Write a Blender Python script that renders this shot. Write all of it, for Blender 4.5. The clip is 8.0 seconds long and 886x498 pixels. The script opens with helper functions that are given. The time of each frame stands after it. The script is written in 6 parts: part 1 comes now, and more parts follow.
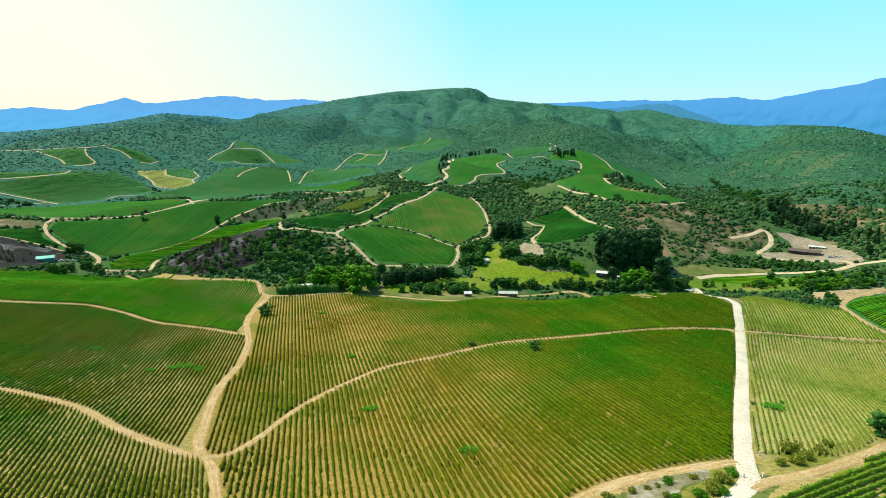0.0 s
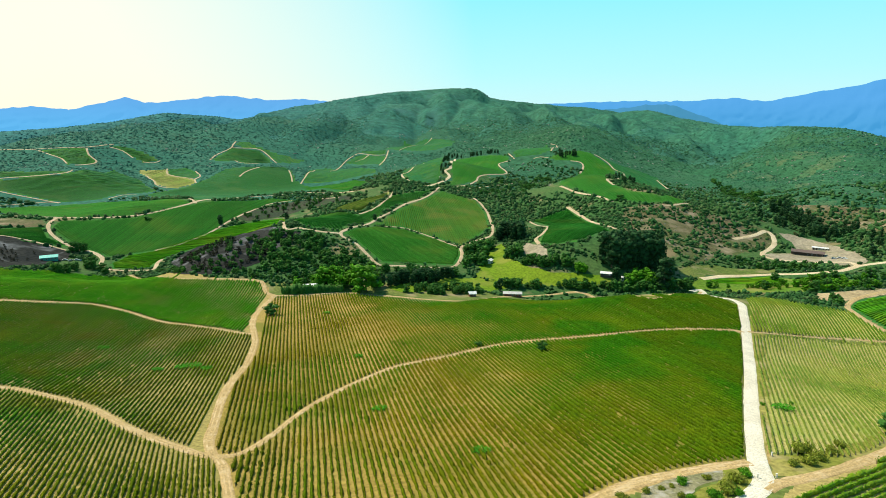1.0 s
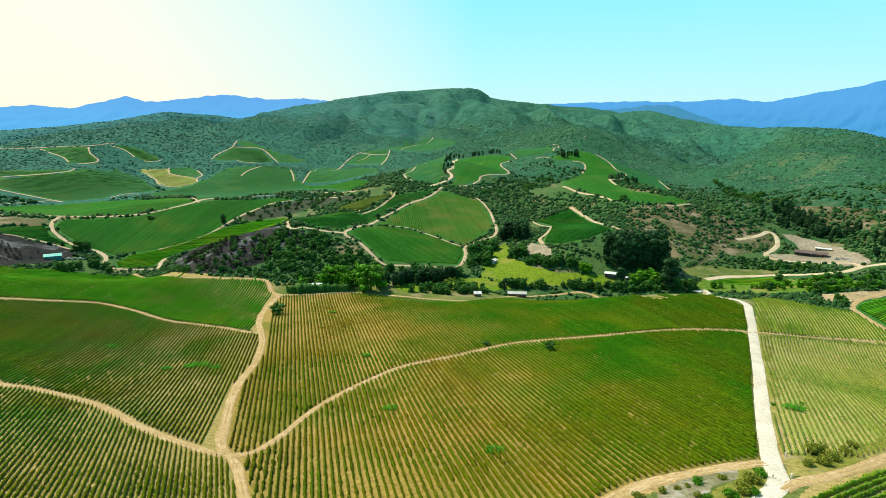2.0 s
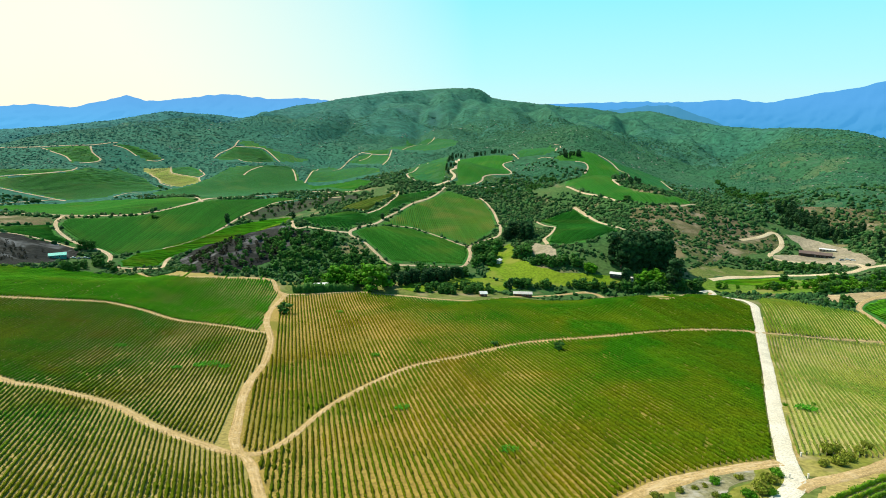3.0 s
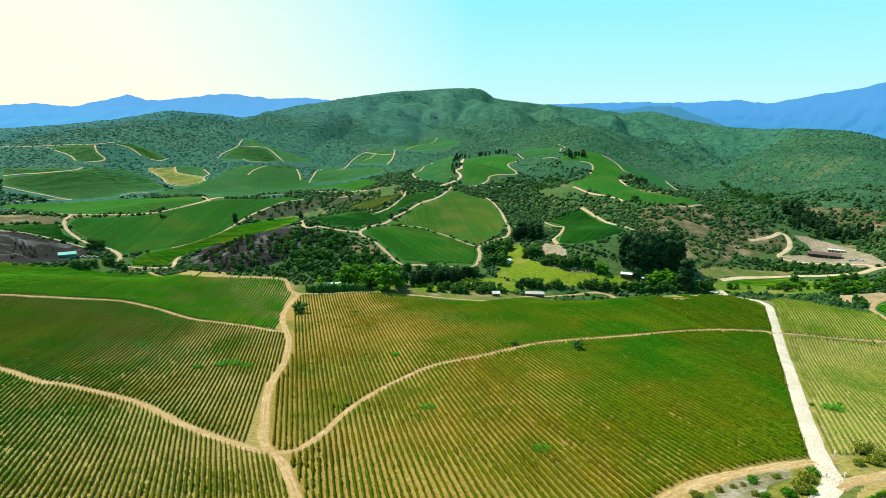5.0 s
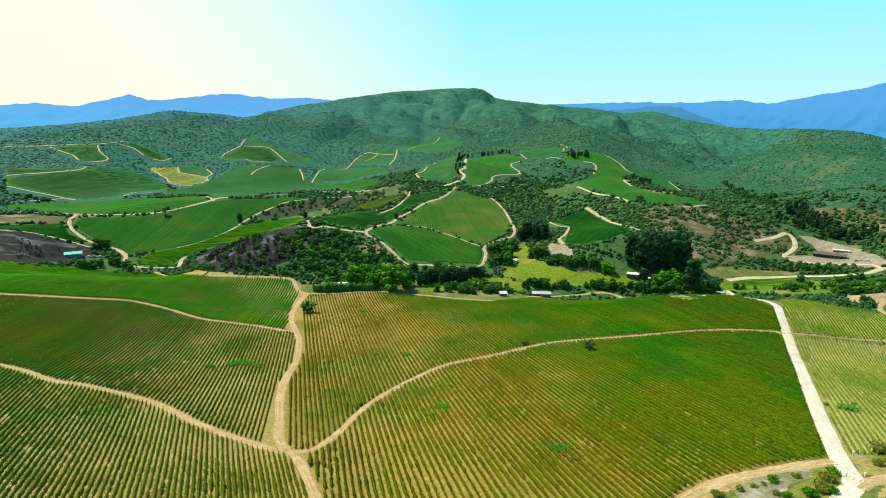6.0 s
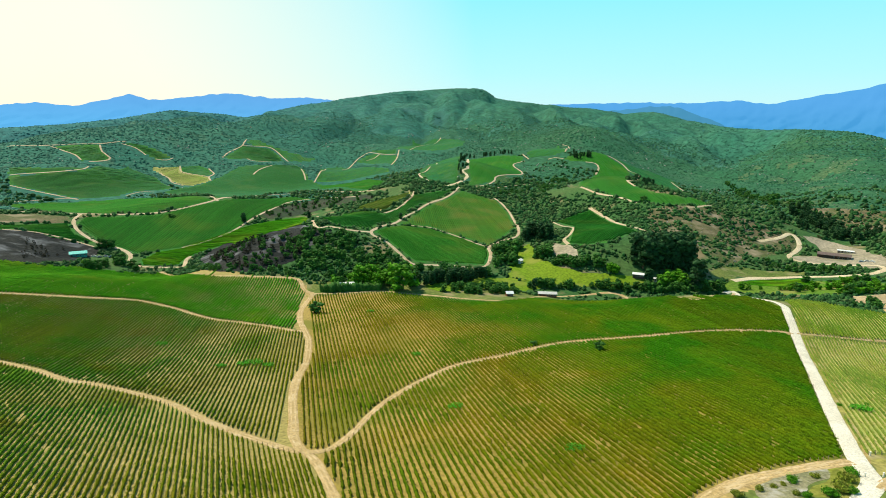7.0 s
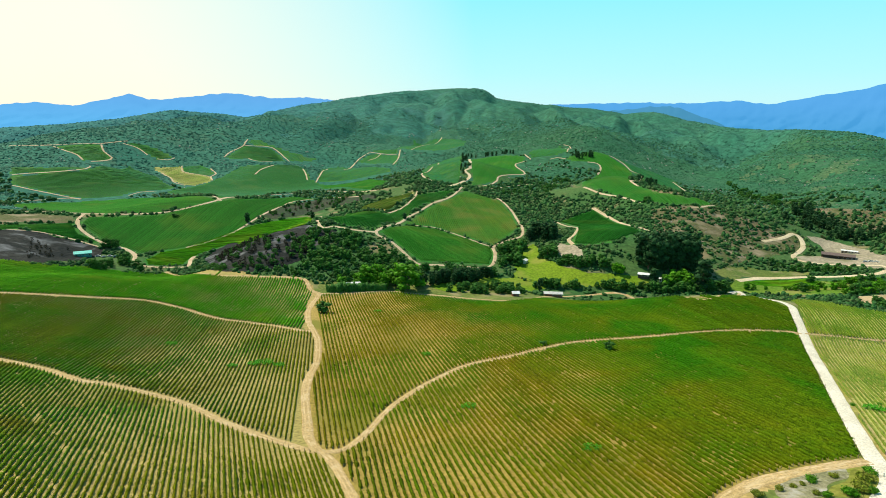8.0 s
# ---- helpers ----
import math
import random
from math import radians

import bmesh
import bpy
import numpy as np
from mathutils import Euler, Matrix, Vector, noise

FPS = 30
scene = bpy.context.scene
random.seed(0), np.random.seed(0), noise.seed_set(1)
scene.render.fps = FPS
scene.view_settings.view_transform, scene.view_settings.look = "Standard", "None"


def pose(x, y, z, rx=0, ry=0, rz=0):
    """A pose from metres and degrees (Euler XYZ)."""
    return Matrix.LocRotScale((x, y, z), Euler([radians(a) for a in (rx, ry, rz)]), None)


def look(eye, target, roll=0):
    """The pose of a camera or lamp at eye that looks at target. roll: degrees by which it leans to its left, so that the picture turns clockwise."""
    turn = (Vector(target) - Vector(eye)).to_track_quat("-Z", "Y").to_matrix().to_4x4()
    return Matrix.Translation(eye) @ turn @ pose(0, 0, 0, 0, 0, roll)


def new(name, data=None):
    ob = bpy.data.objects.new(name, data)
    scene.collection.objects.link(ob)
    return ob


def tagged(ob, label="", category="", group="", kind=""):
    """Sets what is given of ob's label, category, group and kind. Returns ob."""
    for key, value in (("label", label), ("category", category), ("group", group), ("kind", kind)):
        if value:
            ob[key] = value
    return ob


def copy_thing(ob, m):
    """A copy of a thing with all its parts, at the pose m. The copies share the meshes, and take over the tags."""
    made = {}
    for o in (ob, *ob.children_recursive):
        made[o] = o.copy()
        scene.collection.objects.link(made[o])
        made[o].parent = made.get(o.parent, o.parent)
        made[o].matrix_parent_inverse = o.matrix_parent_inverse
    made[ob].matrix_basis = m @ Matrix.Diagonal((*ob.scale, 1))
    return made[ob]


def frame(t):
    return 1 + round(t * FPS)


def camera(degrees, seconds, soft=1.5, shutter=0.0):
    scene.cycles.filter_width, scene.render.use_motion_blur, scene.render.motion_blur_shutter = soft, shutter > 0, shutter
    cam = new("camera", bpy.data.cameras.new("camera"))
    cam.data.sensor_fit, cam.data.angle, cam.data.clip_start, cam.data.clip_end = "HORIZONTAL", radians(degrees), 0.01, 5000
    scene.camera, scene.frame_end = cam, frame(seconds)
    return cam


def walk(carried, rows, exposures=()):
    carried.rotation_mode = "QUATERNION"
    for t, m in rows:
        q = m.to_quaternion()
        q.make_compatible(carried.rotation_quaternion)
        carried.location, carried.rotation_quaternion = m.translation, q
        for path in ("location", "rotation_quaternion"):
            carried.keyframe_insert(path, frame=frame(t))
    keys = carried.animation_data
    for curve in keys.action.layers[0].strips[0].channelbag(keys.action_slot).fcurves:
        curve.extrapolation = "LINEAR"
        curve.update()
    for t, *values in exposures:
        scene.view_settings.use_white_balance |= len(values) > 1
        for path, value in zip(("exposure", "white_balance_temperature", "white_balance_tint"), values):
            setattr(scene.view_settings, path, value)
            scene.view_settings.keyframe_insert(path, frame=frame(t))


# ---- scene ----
from mathutils.geometry import delaunay_2d_cdt

cam = camera(72.0, 8.0, soft=0.6)
PATH = [
    (0, pose(-0.000, -0.000, 135.000, 77.9170, -0.0000, 0.0000)),
    (0.5, pose(-1.625, -0.034, 134.997, 77.9210, -0.0554, 0.0015)),
    (1, pose(-3.390, -0.122, 134.979, 77.9374, -0.1380, 0.0097)),
    (1.5, pose(-5.315, -0.256, 134.975, 77.9308, -0.2254, -0.0000)),
    (3, pose(-11.522, -0.700, 134.998, 77.9155, -0.4364, 0.0163)),
    (3.5, pose(-13.692, -0.835, 135.006, 77.9199, -0.4996, 0.0234)),
    (4, pose(-15.940, -0.962, 134.980, 77.9135, -0.5429, 0.0103)),
    (4.5, pose(-18.294, -1.114, 134.950, 77.9149, -0.5482, -0.0082)),
    (6, pose(-25.510, -1.609, 134.878, 77.9171, -0.5816, 0.0280)),
    (6.5, pose(-27.899, -1.757, 134.887, 77.9335, -0.6250, 0.0295)),
    (7, pose(-30.276, -1.910, 134.920, 77.9208, -0.6626, 0.0089)),
    (7.5, pose(-32.660, -2.058, 134.976, 77.9173, -0.6886, -0.0190)),
    (8, pose(-35.100, -2.174, 135.006, 77.9122, -0.6945, -0.0523)),
]
walk(cam, PATH)

# ---- world, sun ----
SUN_AZ, SUN_EL = -56.0, 55.0          # degrees: azimuth from +y towards +x, elevation
EXPO = 0.0
sun_dir = Vector((math.sin(radians(SUN_AZ)) * math.cos(radians(SUN_EL)),
                  math.cos(radians(SUN_AZ)) * math.cos(radians(SUN_EL)), math.sin(radians(SUN_EL))))
scene.view_settings.exposure = EXPO


def make_world():
    w = bpy.data.worlds.new("sky")
    scene.world = w
    w.use_nodes = True
    nt = w.node_tree
    nt.nodes.clear()
    out = nt.nodes.new("ShaderNodeOutputWorld")
    bg = nt.nodes.new("ShaderNodeBackground")
    sky = nt.nodes.new("ShaderNodeTexSky")
    sky.sky_type, sky.sun_disc = "NISHITA", False
    sky.sun_elevation, sky.sun_rotation = radians(SUN_EL), radians(SUN_AZ)
    sky.air_density, sky.dust_density, sky.ozone_density = 1.0, 1.5, 1.0
    co = nt.nodes.new("ShaderNodeTexCoord")
    sep = nt.nodes.new("ShaderNodeSeparateXYZ")
    nt.links.new(co.outputs["Generated"], sep.inputs[0])
    # summer haze: pale cyan low in the sky, deeper blue overhead, cream on the sun's side
    up = nt.nodes.new("ShaderNodeValToRGB")
    up.color_ramp.elements[0].position, up.color_ramp.elements[0].color = 0.0, (0.62, 0.93, 0.93, 1)
    up.color_ramp.elements[1].position, up.color_ramp.elements[1].color = 1.0, (0.03, 0.12, 0.26, 1)
    for p, c in ((0.07, (0.44, 0.92, 0.97)), (0.2, (0.24, 0.86, 0.98)), (0.42, (0.08, 0.34, 0.58))):
        e = up.color_ramp.elements.new(p)
        e.color = (*c, 1)
    nt.links.new(sep.outputs["Z"], up.inputs[0])
    flat = Vector((math.sin(radians(-50)), math.cos(radians(-50)), 0.0))
    dot = nt.nodes.new("ShaderNodeVectorMath")
    dot.operation = "DOT_PRODUCT"
    nt.links.new(co.outputs["Generated"], dot.inputs[0])
    dot.inputs[1].default_value = flat
    side = nt.nodes.new("ShaderNodeMapRange")
    side.inputs["From Min"].default_value, side.inputs["From Max"].default_value = 0.6, 0.95
    nt.links.new(dot.outputs["Value"], side.inputs["Value"])
    mixc = nt.nodes.new("ShaderNodeMix")
    mixc.data_type = "RGBA"
    nt.links.new(side.outputs[0], mixc.inputs["Factor"])
    nt.links.new(up.outputs[0], mixc.inputs["A"])
    mixc.inputs["B"].default_value = (1.0, 0.955, 0.77, 1)
    add = nt.nodes.new("ShaderNodeMix")
    add.data_type, add.blend_type = "RGBA", "ADD"
    add.inputs["Factor"].default_value = 0.012
    nt.links.new(mixc.outputs["Result"], add.inputs["A"])
    nt.links.new(sky.outputs[0], add.inputs["B"])
    nt.links.new(add.outputs["Result"], bg.inputs["Color"])
    bg.inputs["Strength"].default_value = 1.0
    nt.links.new(bg.outputs[0], out.inputs["Surface"])


make_world()
sun = new("sun", bpy.data.lights.new("sun", "SUN"))
sun.data.energy, sun.data.angle, sun.data.color = 5.0, radians(0.6), (1.0, 0.93, 0.76)
sun.matrix_world = look(sun_dir * 300, (0, 0, 0))


# ---- materials ----
def surface(name, cols, fine=1.5, big=0.03, rough=0.9, bump=0.3, dist=0.3, island=0.0, spec=0.1, mid=0.0, cut=(0.52, 0.68), east=None, span_of=(35.0, 110.0, 110.0), lean=0.0):
    """A matt natural surface: three colours mixed by a broad and a fine noise, with relief."""
    m = bpy.data.materials.new(name)
    m.use_nodes = True
    nt = m.node_tree
    b = nt.nodes["Principled BSDF"]
    b.inputs["Roughness"].default_value = rough
    b.inputs["Specular IOR Level"].default_value = spec
    co = nt.nodes.new("ShaderNodeTexCoord")

    def tex(scale, detail, warp=0.0):
        n = nt.nodes.new("ShaderNodeTexNoise")
        n.inputs["Scale"].default_value, n.inputs["Detail"].default_value = scale, detail
        n.inputs["Distortion"].default_value = warp
        nt.links.new(co.outputs["Object"], n.inputs["Vector"])
        return n.outputs["Fac"]

    def ramp(src, c0, c1, lo, hi):
        r = nt.nodes.new("ShaderNodeValToRGB")
        r.color_ramp.elements[0].position, r.color_ramp.elements[0].color = lo, (*c0, 1)
        r.color_ramp.elements[1].position, r.color_ramp.elements[1].color = hi, (*c1, 1)
        nt.links.new(src, r.inputs[0])
        return r.outputs[0]

    def mix(fac, a, c, kind="MIX"):
        x = nt.nodes.new("ShaderNodeMix")
        x.data_type, x.blend_type = "RGBA", kind
        if isinstance(fac, float):
            x.inputs["Factor"].default_value = fac
        else:
            nt.links.new(fac, x.inputs["Factor"])
        nt.links.new(a, x.inputs["A"])
        nt.links.new(c, x.inputs["B"])
        return x.outputs["Result"]

    f = tex(fine, 6.0)
    g = tex(big, 5.0, 0.6)
    base = ramp(g, cols[0], cols[1], 0.38, 0.62)
    if east:   # west to east: vine vigour, and on the far hills thinning painted haze
        xyz = nt.nodes.new("ShaderNodeSeparateXYZ")
        nt.links.new(co.outputs["Object"], xyz.inputs[0])
        patch = nt.nodes.new("ShaderNodeMath")
        patch.operation = "MULTIPLY_ADD"
        nt.links.new(tex(0.03, 4.0, 0.5), patch.inputs[0])
        patch.inputs[1].default_value = span_of[2]
        slant = nt.nodes.new("ShaderNodeMath")
        slant.operation = "MULTIPLY_ADD"
        nt.links.new(xyz.outputs[1], slant.inputs[0])
        slant.inputs[1].default_value = lean
        nt.links.new(xyz.outputs[0], slant.inputs[2])
        nt.links.new(slant.outputs[0], patch.inputs[2])
        span = nt.nodes.new("ShaderNodeMapRange")
        span.inputs["From Min"].default_value, span.inputs["From Max"].default_value = span_of[0], span_of[1]
        nt.links.new(patch.outputs[0], span.inputs["Value"])
        base = mix(span.outputs[0], base, ramp(g, east[0], east[1], 0.38, 0.62))
    grain = ramp(f, (0.62, 0.62, 0.6), (1.3, 1.28, 1.2), 0.3, 0.7)
    col = mix(1.0, base, grain, "MULTIPLY")
    if len(cols) > 2:
        k = tex(mid or big * 6, 4.0, 0.4)
        sel = ramp(k, (0, 0, 0), (1, 1, 1), *cut)
        third = nt.nodes.new("ShaderNodeRGB")
        third.outputs[0].default_value = (*cols[2], 1)
        col = mix(sel, col, third.outputs[0])
    if island:
        geo = nt.nodes.new("ShaderNodeNewGeometry")
        lift = ramp(geo.outputs["Random Per Island"], (1 - island,) * 3, (1 + island,) * 3, 0.0, 1.0)
        col = mix(1.0, col, lift, "MULTIPLY")
        info = nt.nodes.new("ShaderNodeObjectInfo")
        lift = ramp(info.outputs["Random"], (0.86, 0.88, 0.86), (1.14, 1.12, 1.1), 0.0, 1.0)
        col = mix(1.0, col, lift, "MULTIPLY")
    nt.links.new(col, b.inputs["Base Color"])
    if island:
        thin = nt.nodes.new("ShaderNodeBsdfTranslucent")
        nt.links.new(col, thin.inputs["Color"])
        both = nt.nodes.new("ShaderNodeMixShader")
        both.inputs[0].default_value = 0.18
        nt.links.new(b.outputs[0], both.inputs[1])
        nt.links.new(thin.outputs[0], both.inputs[2])
        nt.links.new(both.outputs[0], nt.nodes["Material Output"].inputs["Surface"])
    if bump:
        bn = nt.nodes.new("ShaderNodeBump")
        bn.inputs["Strength"].default_value, bn.inputs["Distance"].default_value = bump, dist
        nt.links.new(f, bn.inputs["Height"])
        nt.links.new(bn.outputs[0], b.inputs["Normal"])
    return m


def plain(name, col, rough=0.6, metal=0.0):
    return surface(name, (tuple(c * 0.92 for c in col), tuple(c * 1.06 for c in col)), 3.0, 0.4, rough, 0.08, 0.02, spec=0.3)


M = {
    "scrub": surface("scrub_ground", ((0.046, 0.128, 0.034), (0.08, 0.145, 0.042), (0.26, 0.2, 0.1)), 0.4, 0.009, bump=0.5, dist=0.6, mid=0.03, cut=(0.58, 0.72)),
    "greensoil": surface("greened_vineyard_soil", ((0.44, 0.34, 0.13), (0.34, 0.28, 0.09), (0.23, 0.2, 0.05)), 1.0, 0.014, mid=0.035),
    "soil": surface("vineyard_soil", ((0.37, 0.27, 0.078), (0.3, 0.225, 0.052), (0.2, 0.185, 0.03)), 1.0, 0.012, mid=0.03, east=((0.15, 0.175, 0.02), (0.09, 0.145, 0.01)), span_of=(130.0, 200.0, 110.0), lean=0.4),
    "drysoil": surface("dry_soil", ((0.45, 0.39, 0.16), (0.36, 0.36, 0.1), (0.3, 0.35, 0.08)), 1.1, 0.015, mid=0.06),
    "meadow": surface("meadow_grass", ((0.13, 0.24, 0.01), (0.17, 0.255, 0.014), (0.24, 0.265, 0.04)), 0.5, 0.022, mid=0.04),
    "lawn": surface("stream_bank_grass", ((0.085, 0.2, 0.016), (0.135, 0.225, 0.022), (0.24, 0.25, 0.06)), 0.6, 0.03, bump=0.5, mid=0.06),
    "sand": surface("bare_earth", ((0.5, 0.38, 0.22), (0.4, 0.3, 0.16)), 0.45, 0.04, bump=0.5),
    "burnt": surface("burnt_ground", ((0.013, 0.017, 0.017), (0.03, 0.032, 0.028), (0.17, 0.175, 0.175)), 0.3, 0.03, bump=0.9, dist=1.2, mid=0.05, cut=(0.52, 0.68)),
    "charred": surface("charred_scrub", ((0.036, 0.055, 0.03), (0.06, 0.062, 0.038), (0.035, 0.075, 0.022)), 0.4, 0.03, bump=0.8, dist=0.8, mid=0.06),
    "khaki": surface("dry_hill_scrub", ((0.06, 0.145, 0.066), (0.095, 0.158, 0.07), (0.15, 0.165, 0.08)), 0.15, 0.012, bump=0.7, dist=1.5, mid=0.03, cut=(0.58, 0.74)),
    "dirt": surface("trodden_dirt", ((0.4, 0.34, 0.24), (0.3, 0.26, 0.18), (0.22, 0.21, 0.11)), 0.45, 0.04, bump=0.5, mid=0.08),
    "dull": surface("rough_grass", ((0.11, 0.165, 0.034), (0.17, 0.2, 0.05), (0.28, 0.24, 0.115)), 0.6, 0.03, bump=0.5, mid=0.07),
    # forest and hillside carry blue distance haze in their base colour, strongest westward
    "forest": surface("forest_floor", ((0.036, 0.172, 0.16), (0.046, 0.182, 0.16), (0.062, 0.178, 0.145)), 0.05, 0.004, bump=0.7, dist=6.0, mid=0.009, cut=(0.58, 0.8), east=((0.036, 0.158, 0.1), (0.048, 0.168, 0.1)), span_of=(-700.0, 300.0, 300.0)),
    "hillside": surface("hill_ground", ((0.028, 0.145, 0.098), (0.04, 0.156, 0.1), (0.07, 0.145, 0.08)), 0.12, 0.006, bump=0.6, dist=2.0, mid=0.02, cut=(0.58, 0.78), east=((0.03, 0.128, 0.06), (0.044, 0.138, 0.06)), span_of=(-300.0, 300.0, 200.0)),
    "rocky": surface("rocky_slope", ((0.15, 0.125, 0.065), (0.09, 0.115, 0.036), (0.32, 0.25, 0.155)), 0.5, 0.02, bump=0.7, dist=0.8, mid=0.05, cut=(0.5, 0.7)),
    "green": surface("grassed_rows", ((0.028, 0.162, 0.02), (0.042, 0.178, 0.024), (0.075, 0.178, 0.028)), 0.6, 0.008, mid=0.03),
    "headland": surface("headland_soil", ((0.42, 0.3, 0.12), (0.33, 0.25, 0.085), (0.23, 0.22, 0.05)), 0.9, 0.05, bump=0.4, mid=0.12),
    "verge": surface("verge_grass", ((0.2, 0.22, 0.03), (0.33, 0.29, 0.085), (0.4, 0.33, 0.15)), 0.7, 0.045, bump=0.5, mid=0.09),
    "stony": surface("stony_ground", ((0.3, 0.27, 0.17), (0.2, 0.2, 0.1), (0.44, 0.41, 0.34)), 1.4, 0.12, bump=0.8, mid=0.25),
}
TRACK = {
    "tan": surface("tan_track", ((0.51, 0.36, 0.17), (0.42, 0.295, 0.13), (0.57, 0.43, 0.24)), 1.6, 0.06, bump=0.4, dist=0.1, mid=0.25),
    "rut": surface("worn_wheel_track", ((0.56, 0.4, 0.2), (0.47, 0.34, 0.155), (0.62, 0.47, 0.27)), 2.0, 0.08, bump=0.3, dist=0.06, mid=0.3),
    # the tan track seen far off, paled by haze put into its colour
    "hazed": surface("beige_track", ((0.58, 0.45, 0.3), (0.48, 0.37, 0.23)), 1.0, 0.05, bump=0.3, dist=0.1),
    "pale": surface("pale_track", ((0.7, 0.57, 0.38), (0.56, 0.44, 0.27)), 1.6, 0.05, bump=0.4, dist=0.1),
    "white": surface("white_gravel", ((0.76, 0.7, 0.58), (0.66, 0.6, 0.48)), 2.4, 0.08, bump=0.3, dist=0.05),
}
LEAF = {
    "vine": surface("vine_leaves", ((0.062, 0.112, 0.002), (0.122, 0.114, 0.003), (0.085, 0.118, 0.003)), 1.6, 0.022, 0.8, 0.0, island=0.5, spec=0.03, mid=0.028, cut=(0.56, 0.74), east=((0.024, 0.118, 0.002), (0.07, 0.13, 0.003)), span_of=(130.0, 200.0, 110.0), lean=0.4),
    "vine_mid": surface("slope_vine_leaves", ((0.025, 0.17, 0.016), (0.04, 0.186, 0.02), (0.072, 0.182, 0.02)), 0.8, 0.009, 0.8, 0.0, island=0.15, spec=0.03, mid=0.022),
    "vine_olive": surface("olive_vine_leaves", ((0.066, 0.19, 0.016), (0.115, 0.195, 0.02), (0.17, 0.175, 0.03)), 0.8, 0.012, 0.8, 0.0, island=0.15, spec=0.03, mid=0.03, cut=(0.46, 0.66)),
    "vine_fresh": surface("fresh_vine_leaves", ((0.055, 0.255, 0.005), (0.09, 0.275, 0.008), (0.14, 0.265, 0.01)), 1.6, 0.012, 0.8, 0.0, island=0.4, spec=0.03, mid=0.028),
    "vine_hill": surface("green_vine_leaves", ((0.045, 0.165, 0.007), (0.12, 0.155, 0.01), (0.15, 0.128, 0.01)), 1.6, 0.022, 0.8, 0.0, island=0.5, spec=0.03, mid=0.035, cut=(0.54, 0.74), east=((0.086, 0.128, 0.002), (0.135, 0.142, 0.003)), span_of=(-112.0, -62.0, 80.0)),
    "vine_lush": surface("lush_vine_leaves", ((0.1, 0.24, 0.008), (0.15, 0.265, 0.012), (0.2, 0.26, 0.016)), 2.0, 0.03, 0.6, 0.0, island=0.3),
    "vine_young": surface("young_vine_leaves", ((0.1, 0.21, 0.01), (0.15, 0.235, 0.014), (0.19, 0.23, 0.02)), 2.0, 0.02, 0.7, 0.0, island=0.35, mid=0.04),
    "weed": surface("weed_leaves", ((0.06, 0.33, 0.012), (0.1, 0.37, 0.016)), 1.5, 0.2, 0.7, 0.0, island=0.3),
    "vine_dry": surface("sparse_vine_leaves", ((0.126, 0.21, 0.021), (0.189, 0.242, 0.0315), (0.231, 0.242, 0.0473)), 2.0, 0.03, 0.7, 0.0, island=0.35),
    # vine_mid again for far blocks, with distance haze put into the green
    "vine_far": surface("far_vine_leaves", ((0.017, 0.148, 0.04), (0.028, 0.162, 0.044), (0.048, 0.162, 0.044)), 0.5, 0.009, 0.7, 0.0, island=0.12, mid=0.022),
    "shrub": surface("shrub_leaves", ((0.028, 0.11, 0.028), (0.048, 0.136, 0.036), (0.1, 0.152, 0.05)), 0.9, 0.02, 0.75, 0.0, island=0.45),
    "olive": surface("olive_leaves", ((0.2, 0.26, 0.025), (0.3, 0.3, 0.045)), 1.5, 0.2, 0.75, 0.0, island=0.4),
    "bright": surface("bright_leaves", ((0.07, 0.245, 0.008), (0.115, 0.295, 0.013)), 1.0, 0.04, 0.65, 0.0, island=0.4),
    "wood": surface("broad_leaves", ((0.04, 0.148, 0.022), (0.075, 0.19, 0.03)), 1.0, 0.04, 0.7, 0.0, island=0.45),
    "dark": surface("dark_eucalypt_leaves", ((0.018, 0.066, 0.022), (0.036, 0.094, 0.028)), 0.9, 0.04, 0.65, 0.0, island=0.5),
    # hill and far foliage: distance haze mixed into the green, bluest in the west
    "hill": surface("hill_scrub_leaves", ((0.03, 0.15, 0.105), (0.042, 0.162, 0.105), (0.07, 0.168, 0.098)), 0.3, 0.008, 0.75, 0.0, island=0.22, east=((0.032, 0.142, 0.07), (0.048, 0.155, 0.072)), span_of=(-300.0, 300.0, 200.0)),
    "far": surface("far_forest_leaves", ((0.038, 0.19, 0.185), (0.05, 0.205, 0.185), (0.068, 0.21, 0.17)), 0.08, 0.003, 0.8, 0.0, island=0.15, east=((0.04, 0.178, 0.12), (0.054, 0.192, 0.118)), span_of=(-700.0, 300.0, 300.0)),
    "burnt": surface("scorched_leaves", ((0.03, 0.035, 0.026), (0.085, 0.07, 0.045)), 0.8, 0.04, 0.85, 0.0, island=0.5, spec=0.02),
}
BARK = surface("bark", ((0.16, 0.12, 0.085), (0.1, 0.075, 0.055)), 3.0, 0.5, 0.9, 0.6, 0.05)
POST = surface("weathered_post", ((0.34, 0.28, 0.2), (0.24, 0.2, 0.14)), 6.0, 1.0, 0.9, 0.3, 0.02)


